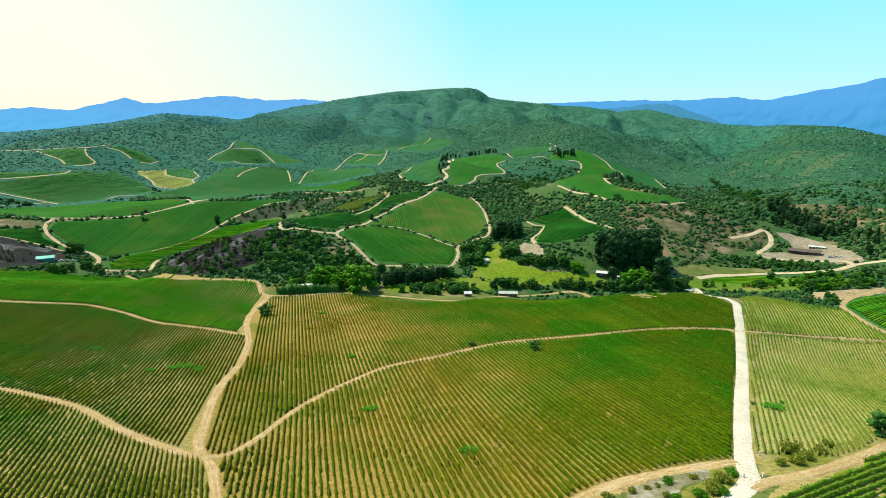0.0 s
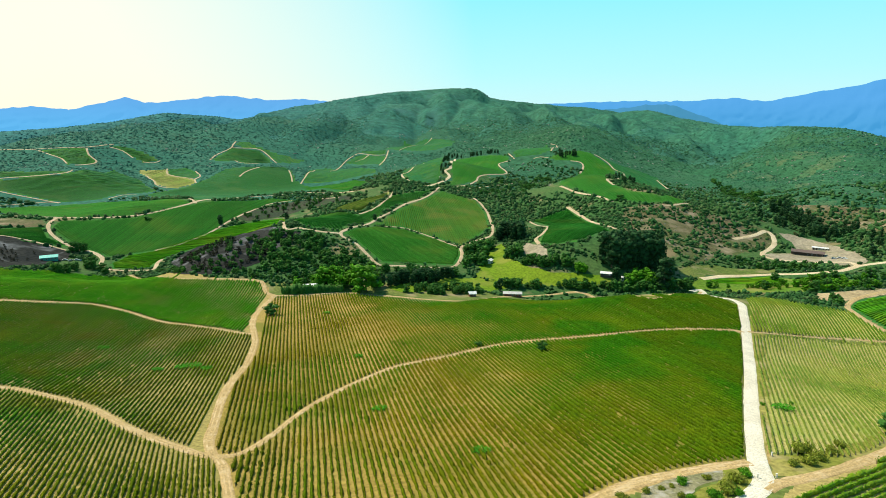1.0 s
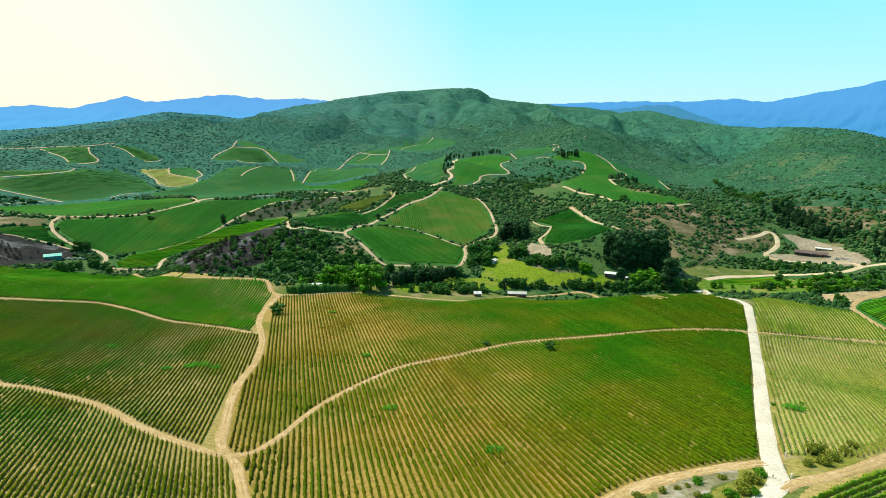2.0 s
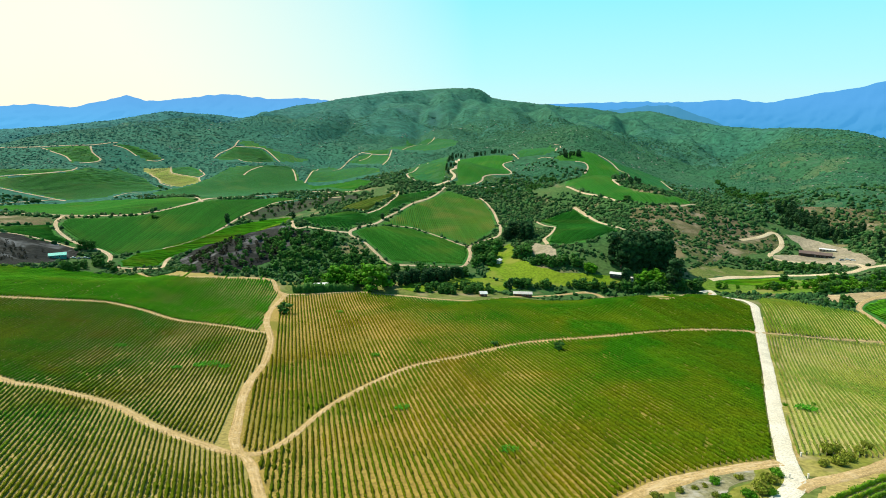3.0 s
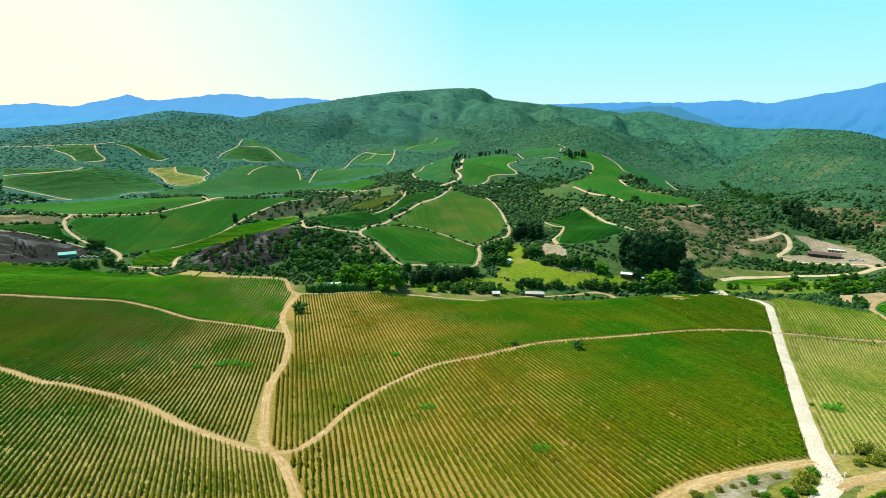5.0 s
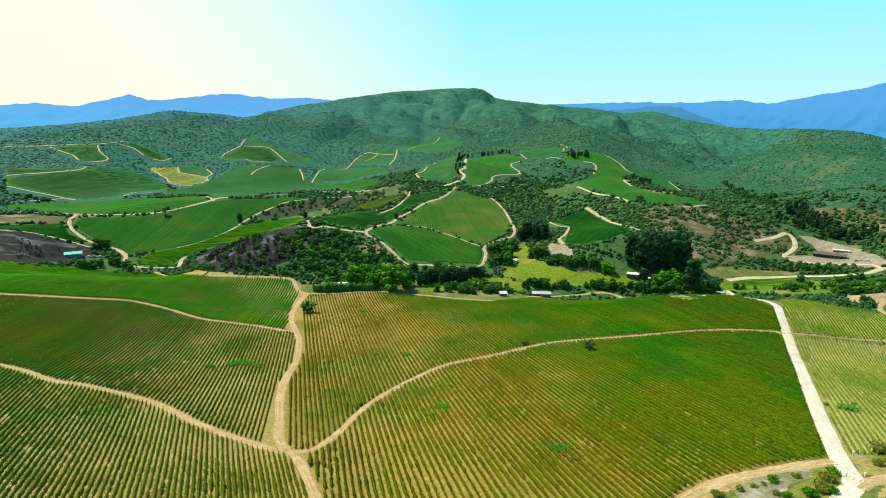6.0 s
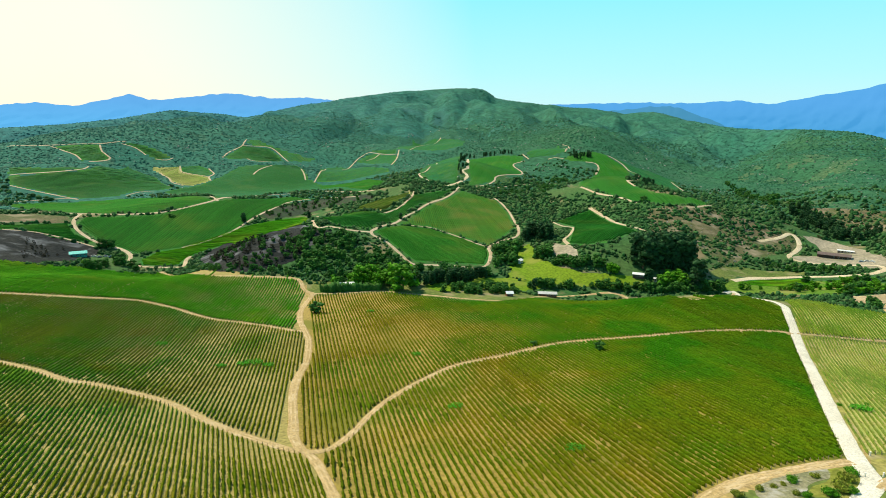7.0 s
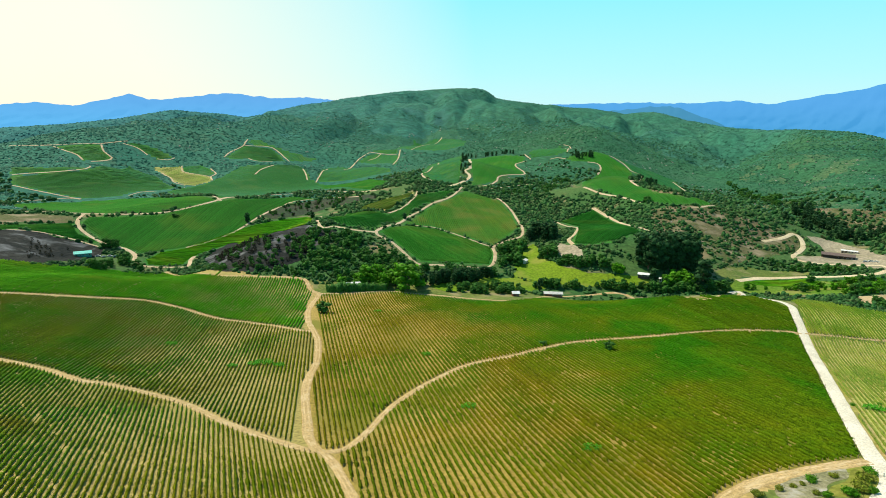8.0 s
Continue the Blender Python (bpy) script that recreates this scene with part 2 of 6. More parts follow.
# ---- helpers for meshes ----
def mesh_from(name, verts, faces, smooth=False, mats=(), idx=None):
    """faces: an integer array (n, 3) or (n, 4)."""
    me = bpy.data.meshes.new(name)
    verts = np.asarray(verts, np.float32).reshape(-1, 3)
    faces = np.asarray(faces, np.int32)
    n, k = faces.shape
    me.vertices.add(len(verts))
    me.vertices.foreach_set("co", verts.ravel())
    me.loops.add(n * k)
    me.loops.foreach_set("vertex_index", faces.ravel())
    me.polygons.add(n)
    me.polygons.foreach_set("loop_start", np.arange(0, n * k, k, dtype=np.int32))
    for mt in mats:
        me.materials.append(mt)
    if idx is not None:
        me.polygons.foreach_set("material_index", np.asarray(idx, np.int32))
    if smooth:
        me.polygons.foreach_set("use_smooth", np.ones(n, bool))
    me.update(calc_edges=True)
    return me


def hash01(i, j, k=0):
    h = (i.astype(np.int64) * 374761393 + j.astype(np.int64) * 668265263 + k * 1274126177) & 0x7FFFFFFF
    h = ((h ^ (h >> 13)) * 1274126177) & 0x7FFFFFFF
    h = ((h ^ (h >> 16)) * 668265263) & 0x7FFFFFFF
    return ((h ^ (h >> 15)) & 0xFFFFFF) / float(0xFFFFFF)


def vnoise(x, y, k=0):
    """Smooth value noise, 0 to 1."""
    x, y = np.asarray(x, float), np.asarray(y, float)
    i, j = np.floor(x), np.floor(y)
    u, v = x - i, y - j
    u, v = u * u * (3 - 2 * u), v * v * (3 - 2 * v)
    a, b = hash01(i, j, k), hash01(i + 1, j, k)
    c, d = hash01(i, j + 1, k), hash01(i + 1, j + 1, k)
    return (a * (1 - u) + b * u) * (1 - v) + (c * (1 - u) + d * u) * v


def fbm(x, y, octaves=4, k=0):
    s, amp, tot = 0.0, 1.0, 0.0
    for o in range(octaves):
        s = s + amp * vnoise(x * 2 ** o, y * 2 ** o, k + o)
        tot += amp
        amp *= 0.5
    return s / tot


def inside(poly, x, y):
    p = np.asarray(poly, float)
    hit = np.zeros(np.shape(x), bool)
    lo, hi = p.min(0), p.max(0)
    near = (x >= lo[0]) & (x <= hi[0]) & (y >= lo[1]) & (y <= hi[1])
    if not near.any():
        return hit
    xx, yy = x[near], y[near]
    h = np.zeros(xx.shape, bool)
    for (x0, y0), (x1, y1) in zip(p, np.roll(p, -1, 0)):
        c = (y0 > yy) != (y1 > yy)
        h ^= c & (xx < (x1 - x0) * (yy - y0) / (y1 - y0 + 1e-12) + x0)
    hit[near] = h
    return hit


def widen(poly, by):
    """A plan polygon pushed outwards all round."""
    p = np.asarray(poly, float)
    e = np.roll(p, -1, 0) - p
    e /= np.linalg.norm(e, axis=1)[:, None] + 1e-9
    nrm = np.stack([e[:, 1], -e[:, 0]], -1)
    x, y = p.T
    if (x * np.roll(y, -1) - y * np.roll(x, -1)).sum() < 0:
        nrm = -nrm
    v = nrm + np.roll(nrm, 1, 0)
    v /= np.linalg.norm(v, axis=1)[:, None] + 1e-6
    return p + v * by


def spline(pts, step):
    """A smooth curve through plan points, sampled about every step metres."""
    p = [np.array(q, float) for q in pts]
    p = [2 * p[0] - p[1]] + p + [2 * p[-1] - p[-2]]
    out = []
    for i in range(1, len(p) - 2):
        n = max(2, int(np.linalg.norm(p[i + 1] - p[i]) / step))
        for s in np.arange(n) / n:
            a, b, c, d = p[i - 1], p[i], p[i + 1], p[i + 2]
            out.append(0.5 * (2 * b + (c - a) * s + (2 * a - 5 * b + 4 * c - d) * s * s + (3 * b - a - 3 * c + d) * s ** 3))
    out.append(p[-2])
    return np.array(out)


# ---- plan: heights, tracks, vineyard blocks, open ground (metres) ----
VALLEY = [  # broad heights on rings about the view, 12 degrees apart
    [59, 53, 47, 44, 48, 52, 56, 60, 62],
    [58, 51, 44, 40, 47, 50, 54, 58, 59],
    [56, 42, 33, 30, 34, 37, 42, 45, 45],
    [48, 32, 23, 24, 21, 20, 25, 24, 26],
    [38, 29, 24, 22, 18, 15, 14, 14, 17],
    [33, 30, 27, 24, 22, 19, 17, 17, 17],
    [31, 30, 29, 28, 27, 25, 25, 25, 23],
    [30, 30, 30, 31, 31, 32, 32, 32, 30],
    [29, 30, 32, 33, 35, 37, 38, 38, 37],
]
HILLS_NEAR = [  # x, y, height, half width across and along the view
    (209, 252, -12.7, 54, 75),
    (-266, 368, 5.8, 71, 58),
    (134, 376, 14.3, 65, 53),
    (-143, 386, -2.5, 65, 53),
    (338, 395, -11.4, 53, 69),
    (-46, 404, -5.3, 65, 53),
    (134, 417, -19.3, 71, 58),
    (-344, 419, -7.2, 149, 69),
    (75, 434, -12.5, 71, 58),
    (232, 469, -12.4, 53, 69),
    (-250, 477, -6.4, 53, 69),
    (-182, 505, 20.8, 53, 69),
    (111, 515, 16.1, 53, 69),
    (-91, 526, 11.2, 53, 69),
    (38, 528, -8.9, 53, 69),
    (-354, 539, -14.1, 64, 83),
    (492, 566, 43.3, 76, 99),
    (-138, 568, 22.9, 58, 76),
    (351, 590, -13.8, 70, 90),
    (200, 597, 13.7, 64, 83),
]
SWELLS = [  # x, y, height, half width across and along the view
    (-80, 293, -1.74, 90, 72),
    (-98, 377, -2.19, 77, 62),
    (63, 377, -0.86, 77, 62),
    (-55, 176, -0.99, 90, 72),
    (-244, 311, -0.43, 77, 62),
    (159, 243, -0.32, 90, 72),
    (-194, 243, -0.9, 90, 72),
    (209, 311, -0.63, 77, 62),
    (88, 146, -0.51, 90, 72),
    (45, 293, -0.56, 90, 72),
    (-18, 385, -1.41, 77, 62),
    (-174, 352, -1.29, 77, 62),
    (139, 352, -0.58, 77, 62),
    (-121, 489, 0.24, 100, 35),
    (-196, 402, 0.53, 88, 31),
    (-123, 146, -0.3, 90, 72),
    (-18, 440, -0.46, 88, 31),
    (86, 489, 0.19, 100, 35),
    (161, 402, -0.29, 88, 31),
    (276, 405, 0.08, 100, 35),
]
HILLS_MIDDLE = [  # x, y, height, half width across and along the view
    (56, 596, 6.2, 54, 54),
    (-223, 564, -20.8, 132, 132),
    (-75, 659, 13.4, 60, 60),
    (325, 644, 18.3, 66, 66),
    (220, 690, 26.3, 66, 66),
    (432, 667, -7.4, 72, 72),
    (284, 746, -5, 72, 72),
    (204, 773, 14.8, 72, 72),
    (163, 784, 14.6, 72, 72),
    (-3, 804, 12.8, 72, 123),
    (-88, 801, 16.9, 72, 123),
    (-212, 781, -9.2, 72, 123),
    (-332, 741, 10.1, 72, 72),
    (227, 853, 21.2, 80, 80),
    (529, 811, 19.7, 88, 88),
    (203, 953, 4.2, 215, 366),
    (0, 978, 33.4, 88, 88),
    (-536, 830, -16.3, 88, 150),
    (489, 952, -6.8, 97, 97),
    (225, 1051, 14.6, 97, 97),
]
HILLS_FAR = [  # x, y, height, half width across and along the view
    (-278, 1047, -8, 97, 97),
    (-386, 1014, -20, 151, 151),
    (698, 950, 29.6, 107, 182),
    (428, 1103, -11.5, 107, 182),
    (250, 1159, 21.6, 107, 107),
    (127, 1181, 21.6, 107, 107),
    (-244, 1168, -20.8, 107, 107),
    (-648, 1009, 25.2, 107, 107),
    (716, 1087, 24.8, 118, 118),
    (-592, 1179, -19.5, 118, 118),
    (-219, 1432, -14.2, 202, 344),
    (-293, 1420, -29.6, 130, 130),
    (-719, 1265, 11.9, 130, 130),
    (341, 1554, 41.3, 144, 244),
    (-863, 1352, 43.7, 223, 223),
    (966, 1458, 59.6, 158, 269),
    (808, 1553, 45.6, 158, 158),
    (641, 1630, -29.6, 158, 269),
    (197, 1745, -13.8, 158, 158),
    (-79, 1757, -23.4, 158, 158),
]
HILLS_BEYOND = [  # x, y, height, half width across and along the view
    (-619, 1652, 34.8, 158, 158),
    (-788, 1581, 11.1, 158, 158),
    (16, 1939, -18.4, 271, 271),
    (-187, 1932, -9.2, 175, 175),
    (-487, 1882, 18.7, 175, 175),
    (886, 1938, 17.6, 192, 192),
    (464, 2083, 13.2, 192, 327),
    (-426, 2099, 16.3, 192, 192),
    (-853, 1968, 104.3, 470, 470),
    (-1151, 1813, 33.5, 192, 192),
    (979, 2137, 32.1, 212, 212),
    (147, 2352, 16, 212, 212),
    (-467, 2315, 46.1, 212, 212),
    (-707, 2255, 28.1, 212, 212),
    (956, 2411, 53, 364, 364),
    (829, 2458, 46, 234, 234),
    (164, 2594, 195.5, 572, 972),
    (28, 2600, 35.7, 234, 398),
    (-646, 2523, 31.9, 234, 234),
    (-1278, 2274, 59.2, 234, 234),
]
ROADS = {
    "track_1": (3.57, "tan", [(-219.8, 216.9), (-195.7, 212.9), (-180.5, 209.1), (-163.5, 201.8), (-154.5, 201.8), (-132.5, 196), (-119.7, 189.9), (-105.6, 179.6), (-93.8, 172.7), (-83.1, 167.3), (-75.1, 163.6), (-69.9, 162.7)]),
    "track_2": (3.15, "tan", [(-70.7, 163.5), (-65.5, 156), (-60.9, 146.1), (-56.9, 136.7), (-52.2, 124.6)]),
    "track_3": (3.57, "tan", [(-71.3, 163), (-76, 172.9), (-78.9, 184.3), (-85.5, 210.9), (-88.2, 230), (-89.4, 252), (-95.1, 281.9), (-99.8, 296.7), (-107.9, 319.2), (-114.1, 347.5), (-116, 372.4), (-116.4, 392.4)]),
    "track_4": (2.84, "tan", [(-70.4, 162.3), (-65.1, 163.6), (-61.8, 167.6), (-58, 178.1), (-54.7, 190.4), (-50.6, 201.7), (-43.9, 213.8), (-36.2, 225.2), (-23, 240.2), (-3.4, 250.7), (12.7, 261.8), (26.9, 270.4), (40.9, 274.1), (57.7, 276.4), (75, 279.9), (99.3, 286), (123.4, 289.5), (144.6, 291.7), (149.5, 290.1)]),
    "track_5": (3.15, "tan", [(-307.9, 315.7), (-280.6, 315.5), (-260.2, 320.5), (-245.2, 325.5), (-230.1, 331.2), (-209.5, 339.9), (-195.9, 338.6), (-180, 332.4), (-158.5, 319.2), (-141, 313.8), (-120.4, 306.6), (-107, 299.6), (-100.6, 298.7)]),
    "track_6": (3.15, "tan", [(-115.7, 392.6), (-123.3, 398.9), (-127.9, 410), (-132.5, 418.5), (-143.6, 419.8), (-171.7, 419.4), (-204.4, 430.2), (-272, 507.7)]),
    "track_7": (2.73, "tan", [(-117.9, 392.1), (-95.3, 397.3), (-73.5, 405.8), (-57.6, 403.6), (-34.1, 399), (-11.1, 388.3), (7.3, 382.9), (23.1, 392.2), (42.4, 420.9), (74.5, 438.9), (108, 436.9), (113.7, 360.1), (131.2, 351.4), (188.1, 435.3)]),
    "track_8": (4.94, "white", [(181.8, 437.2), (189.3, 435.3), (162, 358.4), (168.8, 351.9), (169.6, 339.1), (163.2, 323), (149.8, 291.8), (122.5, 234.1), (95.1, 179.4), (80.6, 149.5), (73.7, 134.5), (70.8, 126.6), (67.7, 121.7), (62.1, 116.4), (53.3, 107.7)]),
    "track_9": (3.78, "tan", [(68.1, 120.6), (73.8, 124.2), (80.5, 126.9), (89.8, 131.3), (101, 137.8), (120.4, 150.8), (150.7, 172)]),
    "track_10": (4.3, "tan", [(72, 135.1), (59.9, 132), (44.2, 127.2), (34.6, 122.9), (28, 118.3), (22.7, 113.3)]),
    "track_11": (1.89, "tan", [(150.5, 292), (176.8, 296.7), (216.9, 303.6), (246.9, 299)]),
    "track_12": (3.57, "tan", [(243.9, 297.4), (239.9, 313.2), (238.6, 328.9), (242.9, 350.4), (248, 362.6), (267.7, 385.4), (296.2, 409.9), (319.8, 424.5), (357.5, 435.2)]),
    "track_13": (5.2, "pale", [(201, 466), (227.6, 479.9), (260.7, 481.9), (286.9, 472.1), (314.5, 473.5), (336, 485.8), (349.8, 489.4), (364.8, 489.2), (394.6, 485.5)]),
    "track_14": (4.55, "pale", [(336.8, 485.6), (339.8, 502.3), (318.8, 510.6), (295.3, 520.7), (285, 531.5), (289.3, 544.8), (304.3, 561.8), (319.3, 581.1), (327.7, 602.1), (324.2, 609.2), (306.9, 595.7), (275.8, 576.1)]),
    "track_15": (3.57, "tan", [(-7.6, 805.5), (-20.1, 746.6), (-39.3, 695.1), (-55.9, 644.3), (-71.1, 610.1), (-85.3, 538.9), (-91.2, 515.4), (-86.1, 505.4), (-75.7, 497.8), (-64.7, 480.4), (-54.3, 463.5), (-45.4, 463.3), (-23.3, 471), (-0.5, 479), (8.6, 496.3), (13.9, 532.6), (13.8, 552), (26.6, 568.7), (40.7, 576.7), (46, 592.1), (47.6, 631.8), (47.6, 699.9), (41.3, 745.4), (35.4, 763.7)]),
    "track_21": (4.41, "tan", [(139.7, 693.7), (145.2, 650.9), (148.7, 596), (157.4, 551)]),
    "track_22": (3.36, "tan", [(89, 657.1), (93.7, 615.9), (101.2, 598.2), (88.7, 554.4), (80.7, 540.8), (80.7, 521.2)]),
    "track_23": (4.62, "tan", [(-550.2, 651.6), (-507.4, 667.2), (-482.6, 676.3), (-433.7, 668.9), (-382.7, 667.1), (-349, 675.3), (-326.4, 697), (-311.7, 726.6), (-308.9, 755.1), (-305.7, 874.5), (-260, 917.7), (-209.8, 923.3), (-120.5, 799.7)]),
    "track_24": (4.41, "tan", [(-430.2, 665.2), (-417.3, 631.6), (-401.9, 607.7), (-382.1, 590.3), (-358.3, 576.7), (-339.3, 571.4), (-322.4, 556.9), (-313.5, 537.5), (-297.6, 525), (-274.1, 523), (-258.8, 522.3), (-265.1, 543.9), (-266.2, 556.4)]),
    "track_25": (3.15, "tan", [(-284.5, 581.9), (-270.4, 602), (-256, 642.7), (-250.8, 683), (-244.4, 749.1), (-237.2, 829.7), (-194.4, 848.1), (-137.6, 787.1)]),
    "track_26": (3.57, "tan", [(-178.5, 716.2), (-144.6, 532.2), (-126.6, 517.5), (-106.2, 511.9), (-92, 513.6)]),
    "track_27": (3.36, "tan", [(-64.5, 756.3), (-67.4, 705.9), (-74.7, 652), (-90.1, 626.5)]),
    "track_39": (2.1, "tan", [(-63.9, 590.2), (-41.9, 596.3), (-19.3, 580.6), (2, 560.4), (13.8, 552)]),
    "track_41": (2.73, "tan", [(-442.3, 560.6), (-419.7, 573.1), (-388.9, 574.2), (-359, 568.2)]),
    "track_43": (4.2, "tan", [(-891.8, 1220.3), (-843.3, 1211.7), (-805.5, 1215.2), (-770.5, 1229.3), (-726.7, 1255.5), (-700.1, 1306.6)]),
    "track_44": (3.6, "tan", [(-798.2, 1208.6), (-761.3, 1188.6), (-732.1, 1174.9), (-707.8, 1150.6)]),
    "track_45": (4, "tan", [(-724.3, 1248.8), (-704.4, 1219), (-679.7, 1200.3), (-679, 1178.3), (-692.3, 1148.9)]),
    "track_46": (3.4, "tan", [(-697.4, 1282.5), (-669, 1280.5), (-637.7, 1259.2)]),
    "track_47": (3.2, "tan", [(-615.6, 1252.6), (-596.5, 1258.3), (-590.5, 1276.7)]),
    "track_48": (3.6, "tan", [(-686.7, 925.7), (-667.1, 936.2), (-652.8, 942.1), (-628.4, 960.3), (-610.7, 987.8), (-615.3, 1011.8)]),
    "track_49": (3.4, "tan", [(-652.8, 875.9), (-622, 870.2), (-585.1, 868), (-547.3, 861.9)]),
    "track_50": (3, "tan", [(-580.3, 772), (-582.7, 810.9), (-566, 858.7), (-547.8, 860.1)]),
    "track_51": (2.6, "tan", [(-495.3, 891.9), (-492.7, 914.9), (-486.8, 927), (-471.9, 930.1)]),
    "track_52": (3.2, "tan", [(-571.8, 1174.1), (-516.7, 1085.6), (-492.3, 1039.9), (-467.1, 1025.2)]),
    "track_53": (3.2, "tan", [(-560.5, 1237.4), (-542.2, 1198.8), (-503.7, 1164.1), (-466.8, 1135.2)]),
    "track_54": (3.2, "tan", [(-495, 1217.7), (-464.9, 1163.9), (-464.7, 1135.4), (-447.5, 1098.1)]),
    "track_55": (4, "tan", [(-335.2, 789.6), (-320.1, 764.3), (-304.8, 739)]),
    "track_56": (3.6, "tan", [(-503.6, 1321.3), (-514, 1404.7), (-512.2, 1482.4), (-516.2, 1508), (-519.7, 1541.3)]),
    "track_57": (3.8, "tan", [(-512.2, 1482.4), (-461.2, 1511.4), (-430.1, 1487.2), (-403, 1444.3), (-386.7, 1416.2)]),
    "track_58": (3, "tan", [(-456, 1338.7), (-436.1, 1321.6), (-406.4, 1349.1)]),
    "track_59": (3.4, "tan", [(-392.3, 1168.9), (-394.7, 1212.9), (-388.2, 1284.7)]),
    "track_60": (3, "tan", [(-331.1, 1302.2), (-308.2, 1228.8), (-296.5, 1186.9)]),
    "track_61": (3, "tan", [(-277.9, 1177), (-280.3, 1209.1), (-283.5, 1260.3), (-297.8, 1405.6)]),
    "track_62": (3.8, "tan", [(-246.5, 1312.3), (-240.3, 1464.3), (-213.8, 1534)]),
    "track_63": (3.4, "tan", [(-213.8, 1534), (-183.8, 1504.3), (-136, 1459.5)]),
    "track_64": (3.6, "tan", [(-138.7, 1528), (-134.7, 1396.4), (-138.3, 1296.6)]),
    "track_65": (3, "tan", [(-183.8, 1504.3), (-194, 1467.4), (-211.3, 1459.9)]),
    "track_66": (3, "tan", [(-110.1, 1496.7), (-74.7, 1616.1), (-41.5, 1770.1), (-37.2, 1812.8)]),
    "track_67": (3.4, "tan", [(-41.7, 1243.7), (-50.9, 962.5), (-65.7, 924.4), (-48.1, 842.6)]),
    "track_68": (4.6, "pale", [(-22.7, 801.6), (-6.6, 849.7), (6.1, 891.9), (-1, 916.1), (6.8, 926), (9.3, 959.6), (20.8, 1244.4)]),
    "track_69": (3.2, "tan", [(-4.6, 815.7), (23, 841.5), (44.8, 888.4), (52.7, 918.9), (94.1, 977.6), (101.2, 1017.2), (95.3, 1071.8), (97.4, 1093.3), (117.3, 1101.4)]),
    "track_70": (3, "tan", [(236.3, 1376.9), (243.4, 1333.7), (194.2, 1126.9)]),
    "track_71": (3, "tan", [(118.4, 1148.6), (125.1, 1107.7)]),
    "track_72": (2.8, "tan", [(157.1, 1090.9), (169.7, 1095), (182.6, 1082.7)]),
    "track_73": (4, "tan", [(280.1, 1153.8), (289.7, 1093.3), (289.9, 1049.8), (299.6, 1018.7), (219.7, 785.4), (201.7, 763.1), (198.5, 719.8)]),
    "track_74": (3.4, "tan", [(216.2, 1057.8), (231.7, 1052.5), (232.3, 1029), (218.4, 991.6)]),
    "track_75": (3.2, "tan", [(145.1, 770.8), (155.9, 732.7), (171.1, 699.4), (182.3, 661)]),
    "track_76": (3, "tan", [(225.9, 635), (241, 640.2), (263.6, 660)]),
    "track_77": (3, "tan", [(371.4, 1069.6), (363.8, 1020.5), (356.3, 974.6)]),
    "track_78": (2.2, "tan", [(18.7, 811.7), (72.4, 881.9), (123.8, 925.4), (156.3, 919.9)]),
}
